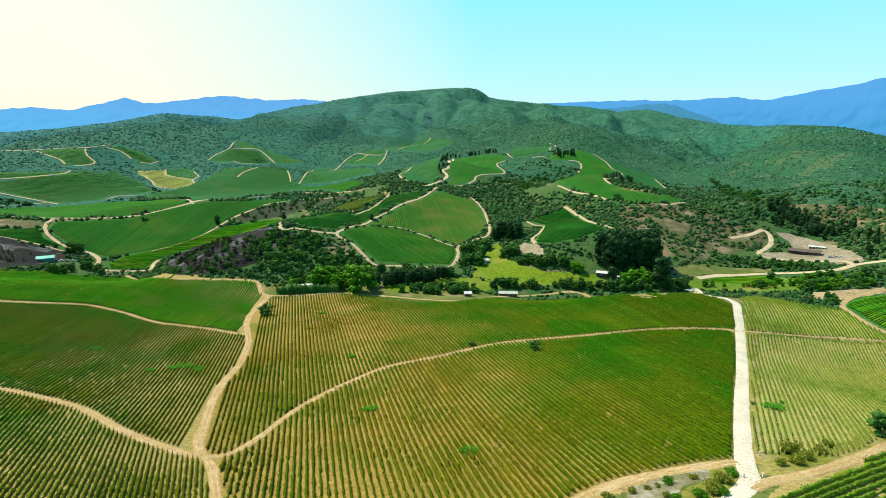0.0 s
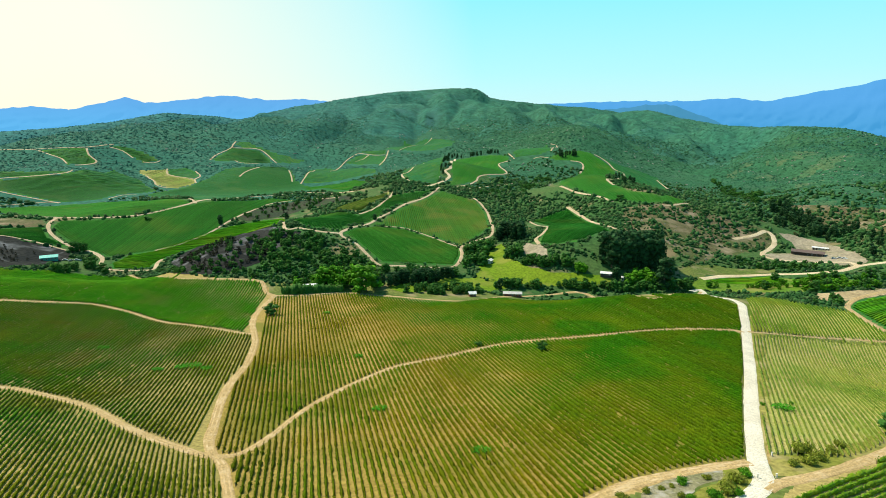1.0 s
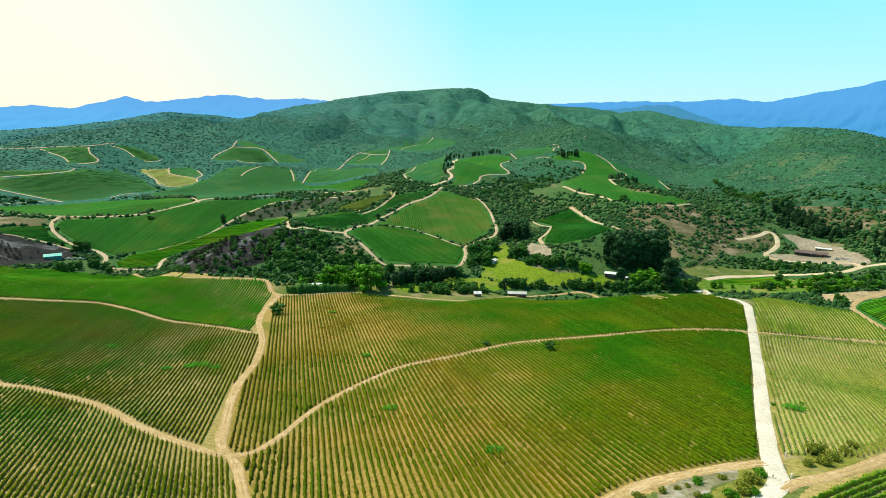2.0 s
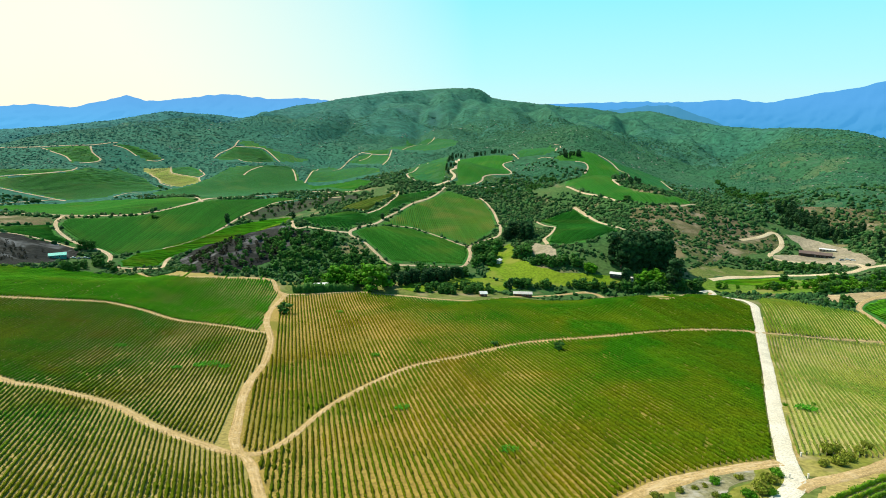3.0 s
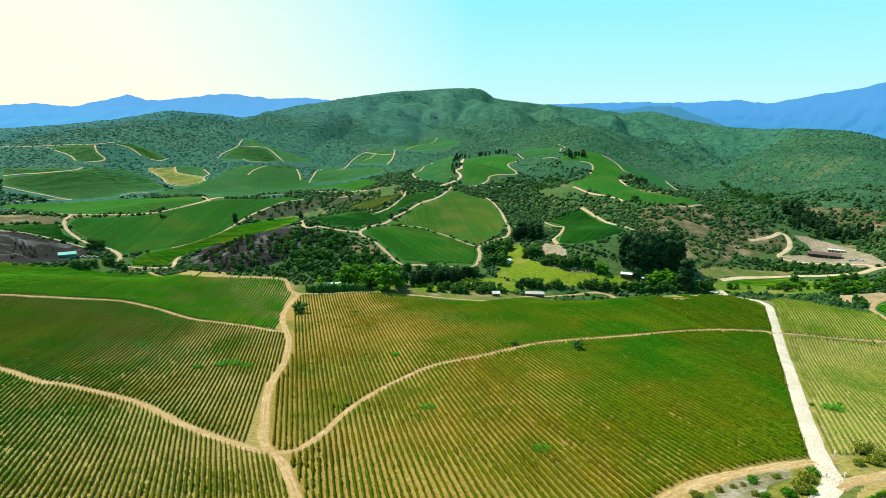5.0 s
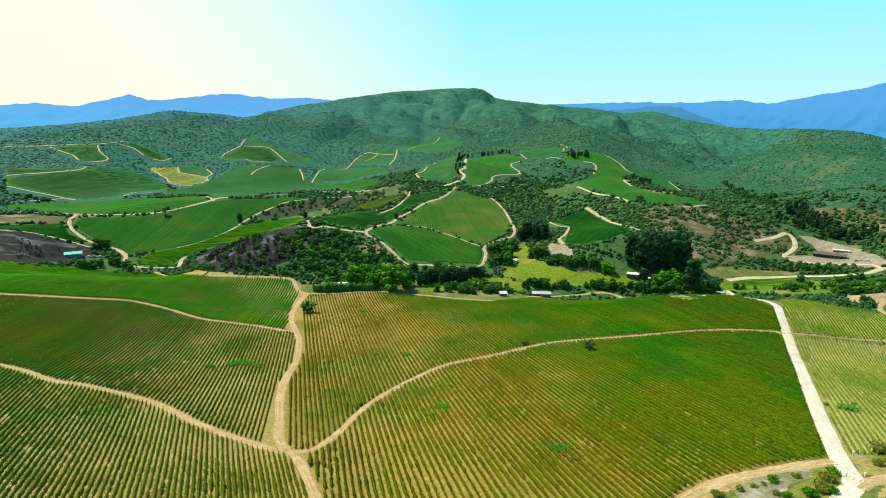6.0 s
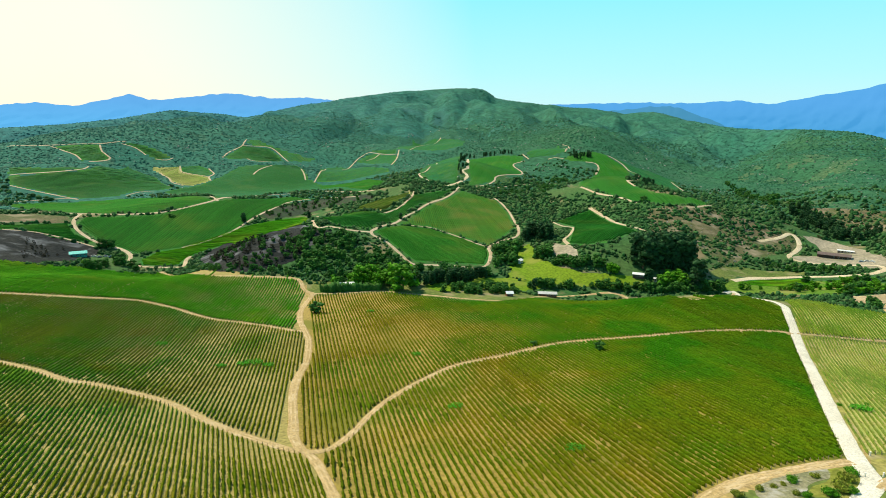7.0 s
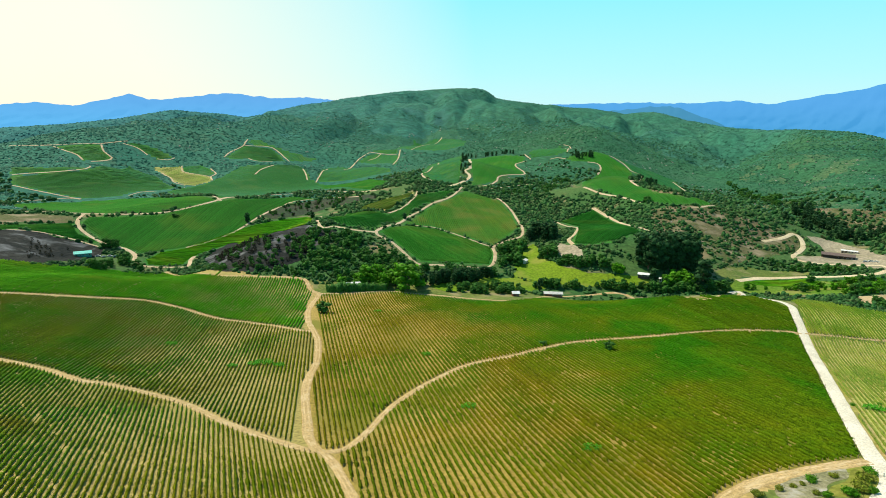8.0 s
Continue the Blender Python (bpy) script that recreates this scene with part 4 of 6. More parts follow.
WOODS = {  # kind of tree, how many, least and greatest height, plan
    "vineyard_edge": ("wood", 60, 2, 4.5, [(-249.6, 507.1), (-195.7, 445.8), (-162.1, 434.6), (-124.2, 432.2), (-89.6, 422.9), (-89.4, 411.8), (-111.2, 419.4), (-130.3, 423.7), (-164.2, 428.2), (-201, 437.5)]),
    "charred_west": ("wood", 40, 3, 6, [(-249, 704.2), (-240.5, 767.5), (-220.4, 833.3), (-174.3, 837.5), (-125.7, 780.6), (-115.2, 745.3), (-145.4, 758.4), (-175.9, 767.7), (-190.1, 750.8), (-208.6, 726.8), (-228.6, 701.7)]),
    "charred_brush": ("burnt", 40, 2, 4, [(-249, 704.2), (-240.5, 767.5), (-220.4, 833.3), (-174.3, 837.5), (-125.7, 780.6), (-115.2, 745.3), (-145.4, 758.4), (-175.9, 767.7), (-190.1, 750.8), (-208.6, 726.8), (-228.6, 701.7)]),
    "grove": ("dark", 58, 16.9, 27.3, [(108.3, 471.9), (122.3, 477.7), (147.4, 485), (171.3, 483.6), (168.9, 472.7), (146.9, 467.7), (129.6, 470.5), (110.8, 466.9)]),
    "dark_stand": ("dark", 14, 11.7, 18.2, [(47.9, 577.9), (73.5, 578.5), (72.3, 552.4), (48.1, 563.9)]),
    "gully_west": ("wood", 22, 6.5, 11.7, [(14, 491.9), (16.2, 529.9), (27.9, 550), (40.5, 557.8), (39.5, 540.4), (31.7, 500.3), (20, 477.4)]),
    "stand_row": ("dark", 52, 6.5, 10.4, [(-55.6, 426), (-27.2, 440.1), (7.6, 457.3), (11.5, 449.8), (-27, 426.2), (-51, 418.2)]),
    "knoll_foot": ("wood", 50, 3.9, 7.8, [(-78.2, 478.5), (-63, 463), (-53.3, 450.7), (8.2, 469.2), (7.7, 460.7), (-52.2, 434.8), (-77.6, 437.8)]),
    "slope_wood": ("wood", 80, 3.9, 7.8, [(-142.7, 502.8), (-104.8, 503.4), (-82.9, 480.2), (-69.7, 443.1), (-75.6, 422.4), (-108.8, 426.6), (-134.7, 432.1), (-149.1, 455.3)]),
    "scorched_regrowth": ("shrub", 95, 1.95, 4.6, [(-228.7, 498.6), (-234, 564.2), (-162.3, 488), (-139.2, 508.2), (-135.6, 472.3), (-148, 435.4), (-173.7, 425.4)]),
    "scorched": ("burnt", 130, 2.6, 5.2, [(-228.7, 498.6), (-234, 564.2), (-162.3, 488), (-139.2, 508.2), (-135.6, 472.3), (-148, 435.4), (-173.7, 425.4)]),
    "slope_mix": ("shrub", 70, 3.25, 6.5, [(-157.4, 470), (-142.7, 502.8), (-104.8, 503.4), (-82.9, 480.2), (-69.7, 443.1), (-75.6, 422.4), (-108.8, 426.6), (-143.9, 435.9)]),
    "scorched_west": ("burnt", 30, 1.95, 3.9, [(-415.4, 540.1), (-395.8, 551.9), (-363.2, 556.9), (-366.3, 528.4), (-369.3, 477)]),
    "garden_hedge_trees": ("bright", 16, 6.5, 11.7, [(-115.8, 412), (-92.9, 429.3), (-68.2, 428.8), (-66.6, 414.7), (-105.5, 409.7)]),
    "meadow_trees": ("wood", 8, 7.8, 11.7, [(55.4, 522), (63.5, 516.9), (60.6, 503.2), (53.8, 508.7)]),
    "meadow_edge": ("wood", 20, 5.2, 9.1, [(63.5, 493.6), (103.8, 476.1), (102.7, 470.6), (81.4, 476.4), (64.8, 486.5)]),
    "grove_edge": ("bright", 9, 5.2, 7.8, [(102.6, 470.1), (123.1, 471.4), (121.6, 465.3), (104, 466.2)]),
    "garden": ("bright", 12, 6.5, 10.4, [(137.5, 458.6), (162.9, 462), (159.6, 446), (136.8, 448.7)]),
    "belt_east": ("wood", 85, 3.9, 7.8, [(28.8, 428.5), (35, 446.3), (59.4, 450.9), (118.2, 443.6), (179.1, 436), (186.5, 448.7), (128.5, 449.9), (77.3, 453.7), (42.5, 454.7)]),
    "belt_west": ("wood", 48, 3.9, 6.5, [(-36.6, 411.8), (-10.6, 424.3), (27.4, 434.6), (26, 420.7), (8.8, 405.3), (-26.5, 407.5)]),
    "stream_bright": ("bright", 90, 3, 6.2, [(174.3, 447.5), (221, 446.3), (248.5, 420), (257.5, 408.4), (326.2, 433.4), (340.1, 453.5), (310.4, 453.2), (285.7, 455.4), (263.9, 446.9), (201, 449.7)]),
    "stream_wood": ("wood", 14, 5.2, 9.1, [(174.3, 447.5), (221, 446.3), (248.5, 420), (257.5, 408.4), (326.2, 433.4), (340.1, 453.5), (310.4, 453.2), (285.7, 455.4), (263.9, 446.9), (201, 449.7)]),
    "yard_bushes": ("wood", 22, 3.9, 6.5, [(237.8, 503), (298, 475.9), (307.2, 491.3), (284.1, 509.1), (253.6, 516.4)]),
    "east_stand": ("dark", 60, 6.5, 11.7, [(328.8, 644.2), (360.8, 623.1), (377.2, 582.1), (361.6, 540.1), (361.3, 495.9), (394.1, 531.9), (442.4, 656.9), (430.3, 698.3), (421, 755.4)]),
    "house_trees": ("wood", 14, 5.2, 9.1, [(-346.4, 500.3), (-318, 540.3), (-315, 525.1), (-278.8, 512), (-333, 489.9)]),
    "house_trees_bright": ("bright", 8, 3.9, 6.5, [(-349.8, 513.3), (-340.5, 534.9), (-315.4, 535.2), (-335.4, 501.3)]),
    "sand_bushes": ("wood", 10, 3.25, 5.2, [(226.9, 370), (240.4, 357.3), (256.2, 375.3), (254.5, 391.1)]),
    "saddle_trees": ("dark", 22, 6, 10, [(4, 1321.6), (62.8, 1291.3), (112.1, 1149.1), (111, 1138.4), (56.8, 1192.1), (6.9, 1277)]),
    "road_trees": ("dark", 14, 6, 9, [(-16.1, 847.6), (-5.5, 888.8), (-8.6, 921), (-4.1, 949.7), (9.7, 1237.5), (5.4, 943.8), (-0.9, 921.1), (0.3, 890.1), (-5, 853.4)]),
    "ridge_trees": ("dark", 14, 7, 11, [(200.5, 1110.5), (239.3, 1129.2), (237.2, 1091.7), (202, 1070.1)]),
    "bend_trees": ("dark", 9, 7, 10, [(205.3, 753.1), (296.5, 1001.7), (304.3, 981.6), (220.7, 693.9), (204.9, 705.6)]),
    "valley_floor": ("dark", 60, 8, 13, [(423.4, 793.7), (433.7, 765.7), (437.1, 711.2), (391.6, 608.6), (372.3, 600.3), (403.6, 699.1), (405, 751.6)]),
    "gully_floor": ("wood", 60, 5, 9, [(485.2, 1110.3), (483.7, 981.1), (441, 792.6), (436.5, 733.4), (411.7, 713.3), (400.4, 784.5), (443.7, 983.7)]),
    "notch_trees": ("wood", 46, 4, 7, [(36.2, 838.4), (86.4, 905.6), (170.5, 974.1), (172.3, 936.6), (99.7, 790.8), (67.7, 765.3), (40.7, 789.7)]),
}
SINGLE_TREES = [  # x, y, kind, height, spread
    (163.1, 443.9, "dark", 24.7, 1.15),
    (-57.2, 411.7, "bright", 19.5, 1.35),
    (130.2, 455.9, "dark", 11.7, 1.2),
    (40.5, 255.8, "shrub", 4.4, 1.2),
    (-104.2, 341.5, "shrub", 6.5, 1.5),
    (13.3, 267.6, "shrub", 2.3, 1.8),
    (-186.9, 708.3, "dark", 9.1, 1.3),
    (-72.2, 609.5, "dark", 6.5, 1.4),
    (-253.9, 677, "dark", 11.7, 1.1),
    (-354.8, 568.3, "wood", 10.4, 1),
    (-352, 571, "wood", 9.1, 1.1),
    (-347.6, 570.8, "wood", 9.1, 1),
    (39.6, 438.6, "dark", 10.4, 1),
    (51.9, 513.4, "wood", 7.8, 1.1),
    (189.6, 659.9, "wood", 6.5, 1.6),
    (125.6, 159.2, "wood", 7.2, 1.3),
    (62.9, 489.6, "wood", 5.2, 1.2),
    (-329.8, 665.9, "shrub", 3.9, 2.2),
    (257.6, 463.7, "wood", 6.5, 1.2),
]
BUSHES = [  # x, y, half width
    (42.1, 121, 1.1),
    (45.7, 122.2, 0.8),
    (51.1, 124.5, 1.5),
    (48.3, 123, 0.8),
    (57.5, 126.4, 1.2),
    (63.2, 124.4, 2.2),
    (67.2, 128, 1.7),
    (58.9, 119.6, 2.4),
    (55.6, 117.6, 1.8),
    (50.2, 116.9, 1.2),
    (61, 118.4, 1.6),
    (35.9, 118.8, 1.6),
    (48.6, 118.2, 1),
    (89.3, 142, 2.8),
    (90.9, 138.1, 2),
    (97.2, 143.2, 1.8),
    (110.3, 183.6, 0.9),
    (99.5, 181.2, 1),
    (82, 133.8, 1.6),
    (102.3, 147.7, 1.8),
    (87.1, 135.6, 2.2),
]
WEEDS = [  # x, y, half width
    (-24.9, 192.4, 3),
    (-111, 246.1, 4.5),
    (-114.8, 243.1, 3),
    (-103.9, 243.1, 3),
    (105, 178.5, 4),
    (-72.2, 345.1, 2.5),
    (-158.8, 264, 3),
    (-122.4, 238.3, 2.5),
    (-41.2, 257.4, 2.5),
    (7.1, 150.9, 3),
]
MEADOW_FENCES = [[(20.7, 468), (34.8, 464.5), (47.5, 459.5), (58.2, 456.9)], [(92.8, 465.7), (104.8, 459.8), (116.5, 453.6)]]
OPEN = {
    "open_slope": [(185, 633.6), (263, 642.6), (303.4, 624.2), (335.5, 605.1), (300.4, 560.4), (209.1, 497.4), (196.9, 523), (162.7, 550.9)],
    "rock_slope": [(449.3, 813.8), (599.2, 826.7), (402.9, 544.7), (442.2, 675.8), (390.2, 674)],
    "dry_ridge": [(804.5, 1465.7), (903.9, 1490), (920.2, 1315.3), (615.3, 868.7), (511.6, 790.2), (569.8, 975.2), (645.3, 1276.3), (675, 1453.9), (758.9, 1518)],
}
HOUSE_SPOTS = [(-359.5, 537.5, 11), (36.7, 506.4, 5), (124.8, 462.3, 8), (47.4, 427.4, 8), (17.1, 405.7, 4), (-96.4, 411.4, 6), (137.1, 457.2, 4), (332.8, 548.3, 15), (355.1, 566.5, 10), (-344.4, 543.9, 9), (346.8, 517.6, 9)]
HEDGE = [(-113.1, 398.6), (-72.6, 409.3)]
GATE = [(69.3, 126.4), (73.8, 126.6), (79.6, 139.2)]
FENCES = [([(201, 466), (227.6, 479.9), (260.7, 481.9), (286.9, 472.1), (314.5, 473.5), (336, 485.8), (349.8, 489.4)], -3.6)]



# ---- the lie of the land ----
CX, CY = -17.5, 0.0


def bspline(u, n):
    u = np.clip(u, 0, n - 1.0001)
    i = np.floor(u).astype(int)
    s = u - i
    w = np.stack([(1 - s) ** 3, 3 * s ** 3 - 6 * s ** 2 + 4, -3 * s ** 3 + 3 * s ** 2 + 3 * s + 1, s ** 3], -1) / 6
    return np.clip(i[..., None] + np.arange(-1, 3), 0, n - 1), w


def gullies(x, y):
    """Low along the ravines that cut the hillsides, high on the spurs between them."""
    return np.abs(fbm(x / 330.0 + 0.25 * y / 330.0 + 3, y / 560.0, 3, 47) - 0.5) * 2


def land(x, y):
    """Height of the ground: a broad valley form, single hills on it, and gullied relief far off."""
    x, y = np.asarray(x, float), np.asarray(y, float)
    a, r = np.degrees(np.arctan2(x - CX, y - CY)), np.hypot(x - CX, y - CY)
    base = np.array(VALLEY)
    ia, wa = bspline((a + 48.0) / 12.0, base.shape[1])
    ir, wr = bspline(np.log(np.maximum(r, 1) / 80.0) / np.log(1.7), base.shape[0])
    z = sum(wr[..., k] * wa[..., l] * base[ir[..., k], ia[..., l]] for k in range(4) for l in range(4))
    back = np.clip((np.abs(a) - 60) / 60, 0, 1)
    z = z * (1 - back) + 46.0 * back
    for hx, hy, h, ra, rb in HILLS_NEAR + SWELLS + HILLS_MIDDLE + HILLS_FAR + HILLS_BEYOND:
        t = math.atan2(hx - CX, hy - CY)
        u, v = (x - hx) * math.cos(t) - (y - hy) * math.sin(t), (x - hx) * math.sin(t) + (y - hy) * math.cos(t)
        z = z + h * np.exp(-(u / ra) ** 2 - (v / rb) ** 2)
    z = np.where(r > 80, z, z * (r / 80) ** 2 + 48.0 * (1 - (r / 80) ** 2))
    crest = np.zeros_like(z)
    for before, behind, rows in RIDGES.values():
        az, rng_, top = (np.array(c) for c in zip(*rows))
        rc, zt = np.interp(a, az, rng_), np.interp(a, az, top)
        ends = np.clip(1 - np.maximum(az[0] - a, a - az[-1]) / 14.0, 0, 1)
        near = np.exp(-((r - rc) / np.where(r < rc, before, behind)) ** 2) * ends
        hill = 20.0 + (zt - 20.0) * near - 140.0 * (1 - near) ** 6
        z = 0.5 * (z + hill + np.sqrt((z - hill) ** 2 + 14.0 ** 2)) - 7.0 * np.exp(-np.abs(z - hill) / 20)
        crest = np.maximum(crest, np.exp(-((r - rc) / 170.0) ** 2) * ends)
    rough = np.clip((r - 1450) / 700, 0, 1)
    gully = np.abs(fbm(x / 260.0 + 7, y / 520.0, 4, 11) - 0.5) * 2
    z = z - rough * (1 - 0.9 * crest) * 105.0 * np.maximum(0.38 - gully, 0)
    cut = np.maximum(np.clip((r - 1850) / 400, 0, 1), np.clip((r - 1000) / 350, 0, 1) * np.clip((a - 15.5) / 4, 0, 1))
    z = z - cut * (1 - 0.95 * crest) * 95.0 * np.maximum(0.36 - gullies(x, y), 0)
    spur = np.abs(fbm(x / 180.0 - 3, y / 600.0, 3, 29) - 0.5) * 2
    z = z - rough * (1 - 0.9 * crest) * 42.0 * np.clip(0.5 - spur, 0, 1)
    z = z + rough * (fbm(x / 120, y / 120, 3, 9) - 0.5) * 9.0
    z = z + np.clip((r - 480) / 800, 0, 1) * (fbm(x / 80, y / 80, 3, 5) - 0.5) * 1.2
    return z


ANG = np.concatenate([np.arange(-52, 52.01, 0.2), np.arange(56, 305, 4.0)])
RAD = np.geomspace(55.0, 4780.0, 480)
LR0, LRS = math.log(RAD[0]), math.log(RAD[1] / RAD[0])
ga, gr = np.meshgrid(np.radians(ANG), RAD)
GX, GY = CX + gr * np.sin(ga), CY + gr * np.cos(ga)
GZ = land(GX, GY)
GZC = np.concatenate([GZ, GZ[:, :1]], 1)
ANGC = np.append(ANG, ANG[0] + 360)


def ground_z(x, y):
    """Height on the built ground sheet."""
    x, y = np.atleast_1d(np.asarray(x, float)), np.atleast_1d(np.asarray(y, float))
    a = np.degrees(np.arctan2(x - CX, y - CY))
    a = np.where(a < ANGC[0], a + 360, a)
    j = np.clip(np.searchsorted(ANGC, a, side="right") - 1, 0, len(ANGC) - 2)
    s = (a - ANGC[j]) / (ANGC[j + 1] - ANGC[j])
    u = (np.log(np.maximum(np.hypot(x - CX, y - CY), RAD[0])) - LR0) / LRS
    i = np.clip(np.floor(u).astype(int), 0, len(RAD) - 2)
    v = np.clip(u - i, 0, 1)
    return (GZC[i, j] * (1 - s) + GZC[i, j + 1] * s) * (1 - v) + (GZC[i + 1, j] * (1 - s) + GZC[i + 1, j + 1] * s) * v


KINDS_NEAR = ("near", "near2", "leafy")


def reach_out(kind):
    """How far past its plan a block's rows run, to the edge of the track."""
    return 10.0 if kind in ("near", "leafy", "near2") else 6.0 if kind in ("dry", "fresh") else 2.0


def build_ground():
    nr, na = GX.shape
    verts = np.stack([GX, GY, GZ], -1).reshape(-1, 3)
    i, j = np.meshgrid(np.arange(nr - 1), np.arange(na), indexing="ij")
    k = (j + 1) % na
    faces = np.stack([i * na + j, i * na + k, (i + 1) * na + k, (i + 1) * na + j], -1).reshape(-1, 4)[:, ::-1]
    mid = verts[faces].mean(1)
    x, y = mid[:, 0], mid[:, 1]
    r = np.hypot(x - CX, y - CY)
    keys = list(M)
    idx = np.full(len(faces), keys.index("scrub"))
    # farther ground switches by range to the colours with haze painted in
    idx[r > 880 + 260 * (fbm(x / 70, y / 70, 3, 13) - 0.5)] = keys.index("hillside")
    for poly in OPEN.values():
        idx[inside(poly, x, y) & (fbm(x / 30, y / 30, 3, 17) < 0.78) & (r < 900)] = keys.index("rocky")
        wx, wy = x + 260 * (fbm(x / 130, y / 130, 4, 23) - 0.5), y + 260 * (fbm(x / 130, y / 130, 4, 27) - 0.5)
        idx[inside(poly, wx, wy) & (0.8 * fbm(x / 60, y / 60, 4, 19) + gullies(x, y) > 0.62) & (r > 900)] = keys.index("khaki")
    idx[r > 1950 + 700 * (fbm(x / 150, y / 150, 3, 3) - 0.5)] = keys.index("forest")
    idx[r < 430] = keys.index("dull")
    for kind, az, spacing, poly in BLOCKS.values():
        if kind in KINDS_NEAR:
            idx[inside(widen(poly, 6.0), x, y)] = keys.index("headland")
    behind = (np.abs(np.degrees(np.arctan2(x - CX, y - CY))) > 60) & (r < 1500)
    idx[behind] = keys.index("green")
    for name, (kind, az, spacing, poly) in BLOCKS.items():
        idx[inside(widen(poly, min(reach_out(kind), 3.0)), x, y)] = keys.index({"near": "soil", "near2": "greensoil", "leafy": "greensoil", "dry": "drysoil", "lush": "greensoil", "dryfar": "drysoil", "mid": "green", "midolive": "green", "midfresh": "green", "fresh": "drysoil"}[kind])
    # the middle, under the camera's feet
    ring = np.stack([GX[0], GY[0], GZ[0]], -1)
    verts = np.concatenate([verts, [[CX, CY, float(GZ[0].mean())]]])
    fan = np.stack([np.arange(na), (np.arange(na) + 1) % na, np.full(na, len(verts) - 1)], -1)
    me = mesh_from("ground", verts, np.concatenate([faces, np.concatenate([fan, fan[:, 2:]], 1)[:0]]), True, M.values(), idx)
    ob = tagged(new("ground", me), "rolling valley ground of dry soil, grass and scrub", "ground", kind="structure")
    me2 = mesh_from("ground_middle", verts, fan[:, ::-1], True, [M["soil"]])
    mid_ob = new("ground_middle", me2)
    mid_ob.parent = ob
    return ob


ground = build_ground()


def build_area(look_of, poly):
    """A patch of other ground draped on the land, with an uneven edge."""
    p = np.array(poly, float)
    r = float(np.hypot(p[:, 0] - CX, p[:, 1] - CY).mean())
    step = max(1.2, r * 0.007)
    edge = spline(list(poly) + [poly[0]], step)[:-1]
    wob = np.stack([fbm(edge[:, 0] / (4 * step), edge[:, 1] / (4 * step), 3, k) - 0.5 for k in (101, 107)], -1)
    edge = edge + wob * step * 2.6
    lo, hi = edge.min(0), edge.max(0)
    gx, gy = (c.ravel() for c in np.meshgrid(np.arange(lo[0], hi[0], step), np.arange(lo[1], hi[1], step)))
    ins = inside(edge, gx, gy)
    gx, gy = gx[ins], gy[ins]
    near = np.array([np.hypot(edge[:, 0] - a, edge[:, 1] - b).min() for a, b in zip(gx, gy)])
    ins = near > 0.4 * step
    pts = np.concatenate([edge, np.stack([gx[ins], gy[ins]], -1)])
    n = len(edge)
    V, _, F, _, _, _ = delaunay_2d_cdt([Vector(q) for q in pts], [(k, (k + 1) % n) for k in range(n)], [list(range(n))], 1, 1e-4)
    V = np.array([v[:] for v in V])
    z = ground_z(V[:, 0], V[:, 1]) + 0.05 + 0.00025 * max(0.0, r - 200)
    me = mesh_from("open_ground", np.column_stack([V, z]), F, True, [M[look_of]])
    return tagged(new("ground_patch", me), AREA_LABEL[look_of], "ground", kind="structure")


AREA_LABEL = {"lawn": "green grass along the stream bank", "meadow": "bright green mown meadow grass on the valley floor", "dull": "dull dry grass beside the lane", "dirt": "trodden pale dirt of the farm yard",
              "sand": "bare sandy earth by the stream", "burnt": "black burnt slope streaked with pale ash", "charred": "charred grey-brown scrub in the gully",
              "rocky": "rough stony scrub ground", "verge": "rough green and straw verge grass", "stony": "grey stony gravel ground by the road"}
for look_of, poly in AREAS.values():
    build_area(look_of, poly)


# ---- tracks ----
ROAD_SAMPLES = []


def build_road(width, kind, pts, label):
    far = np.mean([math.hypot(p[0] - CX, p[1]) for p in pts])
    # far tan tracks: haze-paled colour, and narrowed to fit the camera's view
    if kind == "tan" and far > 520:
        kind, width = "hazed", width * 0.85
    c = spline(pts, max(1.2, far * 0.008))
    d = np.gradient(c, axis=0)
    d /= np.linalg.norm(d, axis=1)[:, None] + 1e-9
    n = np.stack([d[:, 1], -d[:, 0]], -1)
    ROAD_SAMPLES.append(np.concatenate([c, np.full((len(c), 1), width * 0.5)], 1))
    cross = np.array([-0.5, -0.42, -0.27, -0.12, 0.12, 0.27, 0.42, 0.5])
    prof = np.array([-0.16, 0.03, 0.0, 0.05, 0.05, 0.0, 0.03, -0.16])
    s = np.arange(len(c)) * 1.0
    ragged = 0.4 if kind == "white" else 1.0
    wl = width * (1 + ragged * 0.22 * (vnoise(s / 2.5, s * 0, 21) - 0.5) + ragged * 0.16 * (vnoise(s / 0.9, s * 0, 23) - 0.5))
    P = c[:, None, :] + n[:, None, :] * cross[None, :, None] * wl[:, None, None]
    z = ground_z(P[..., 0].ravel(), P[..., 1].ravel()).reshape(P.shape[:2]) + prof + 0.1 + 0.0004 * max(0.0, far - 300)
    k = len(cross)
    i, j = np.meshgrid(np.arange(len(c) - 1), np.arange(k - 1), indexing="ij")
    f = np.stack([i * k + j, i * k + j + 1, (i + 1) * k + j + 1, (i + 1) * k + j], -1).reshape(-1, 4)
    me = mesh_from("road", np.concatenate([P, z[..., None]], -1), f[:, ::-1], True, [TRACK[kind], TRACK["rut"]] if kind == "tan" else [TRACK[kind]],
                   np.isin(j, (2, 4)).astype(int).ravel() if kind == "tan" else None)
    return tagged(new("road", me), label, "road", kind="structure")


ROAD_LABEL = {"tan": "tan dirt farm track between vineyard blocks", "pale": "pale gravel lane through the valley",
              "white": "white gravel road between the vineyards"}
for w, kind, pts in ROADS.values():
    build_road(w, kind, pts, ROAD_LABEL[kind])
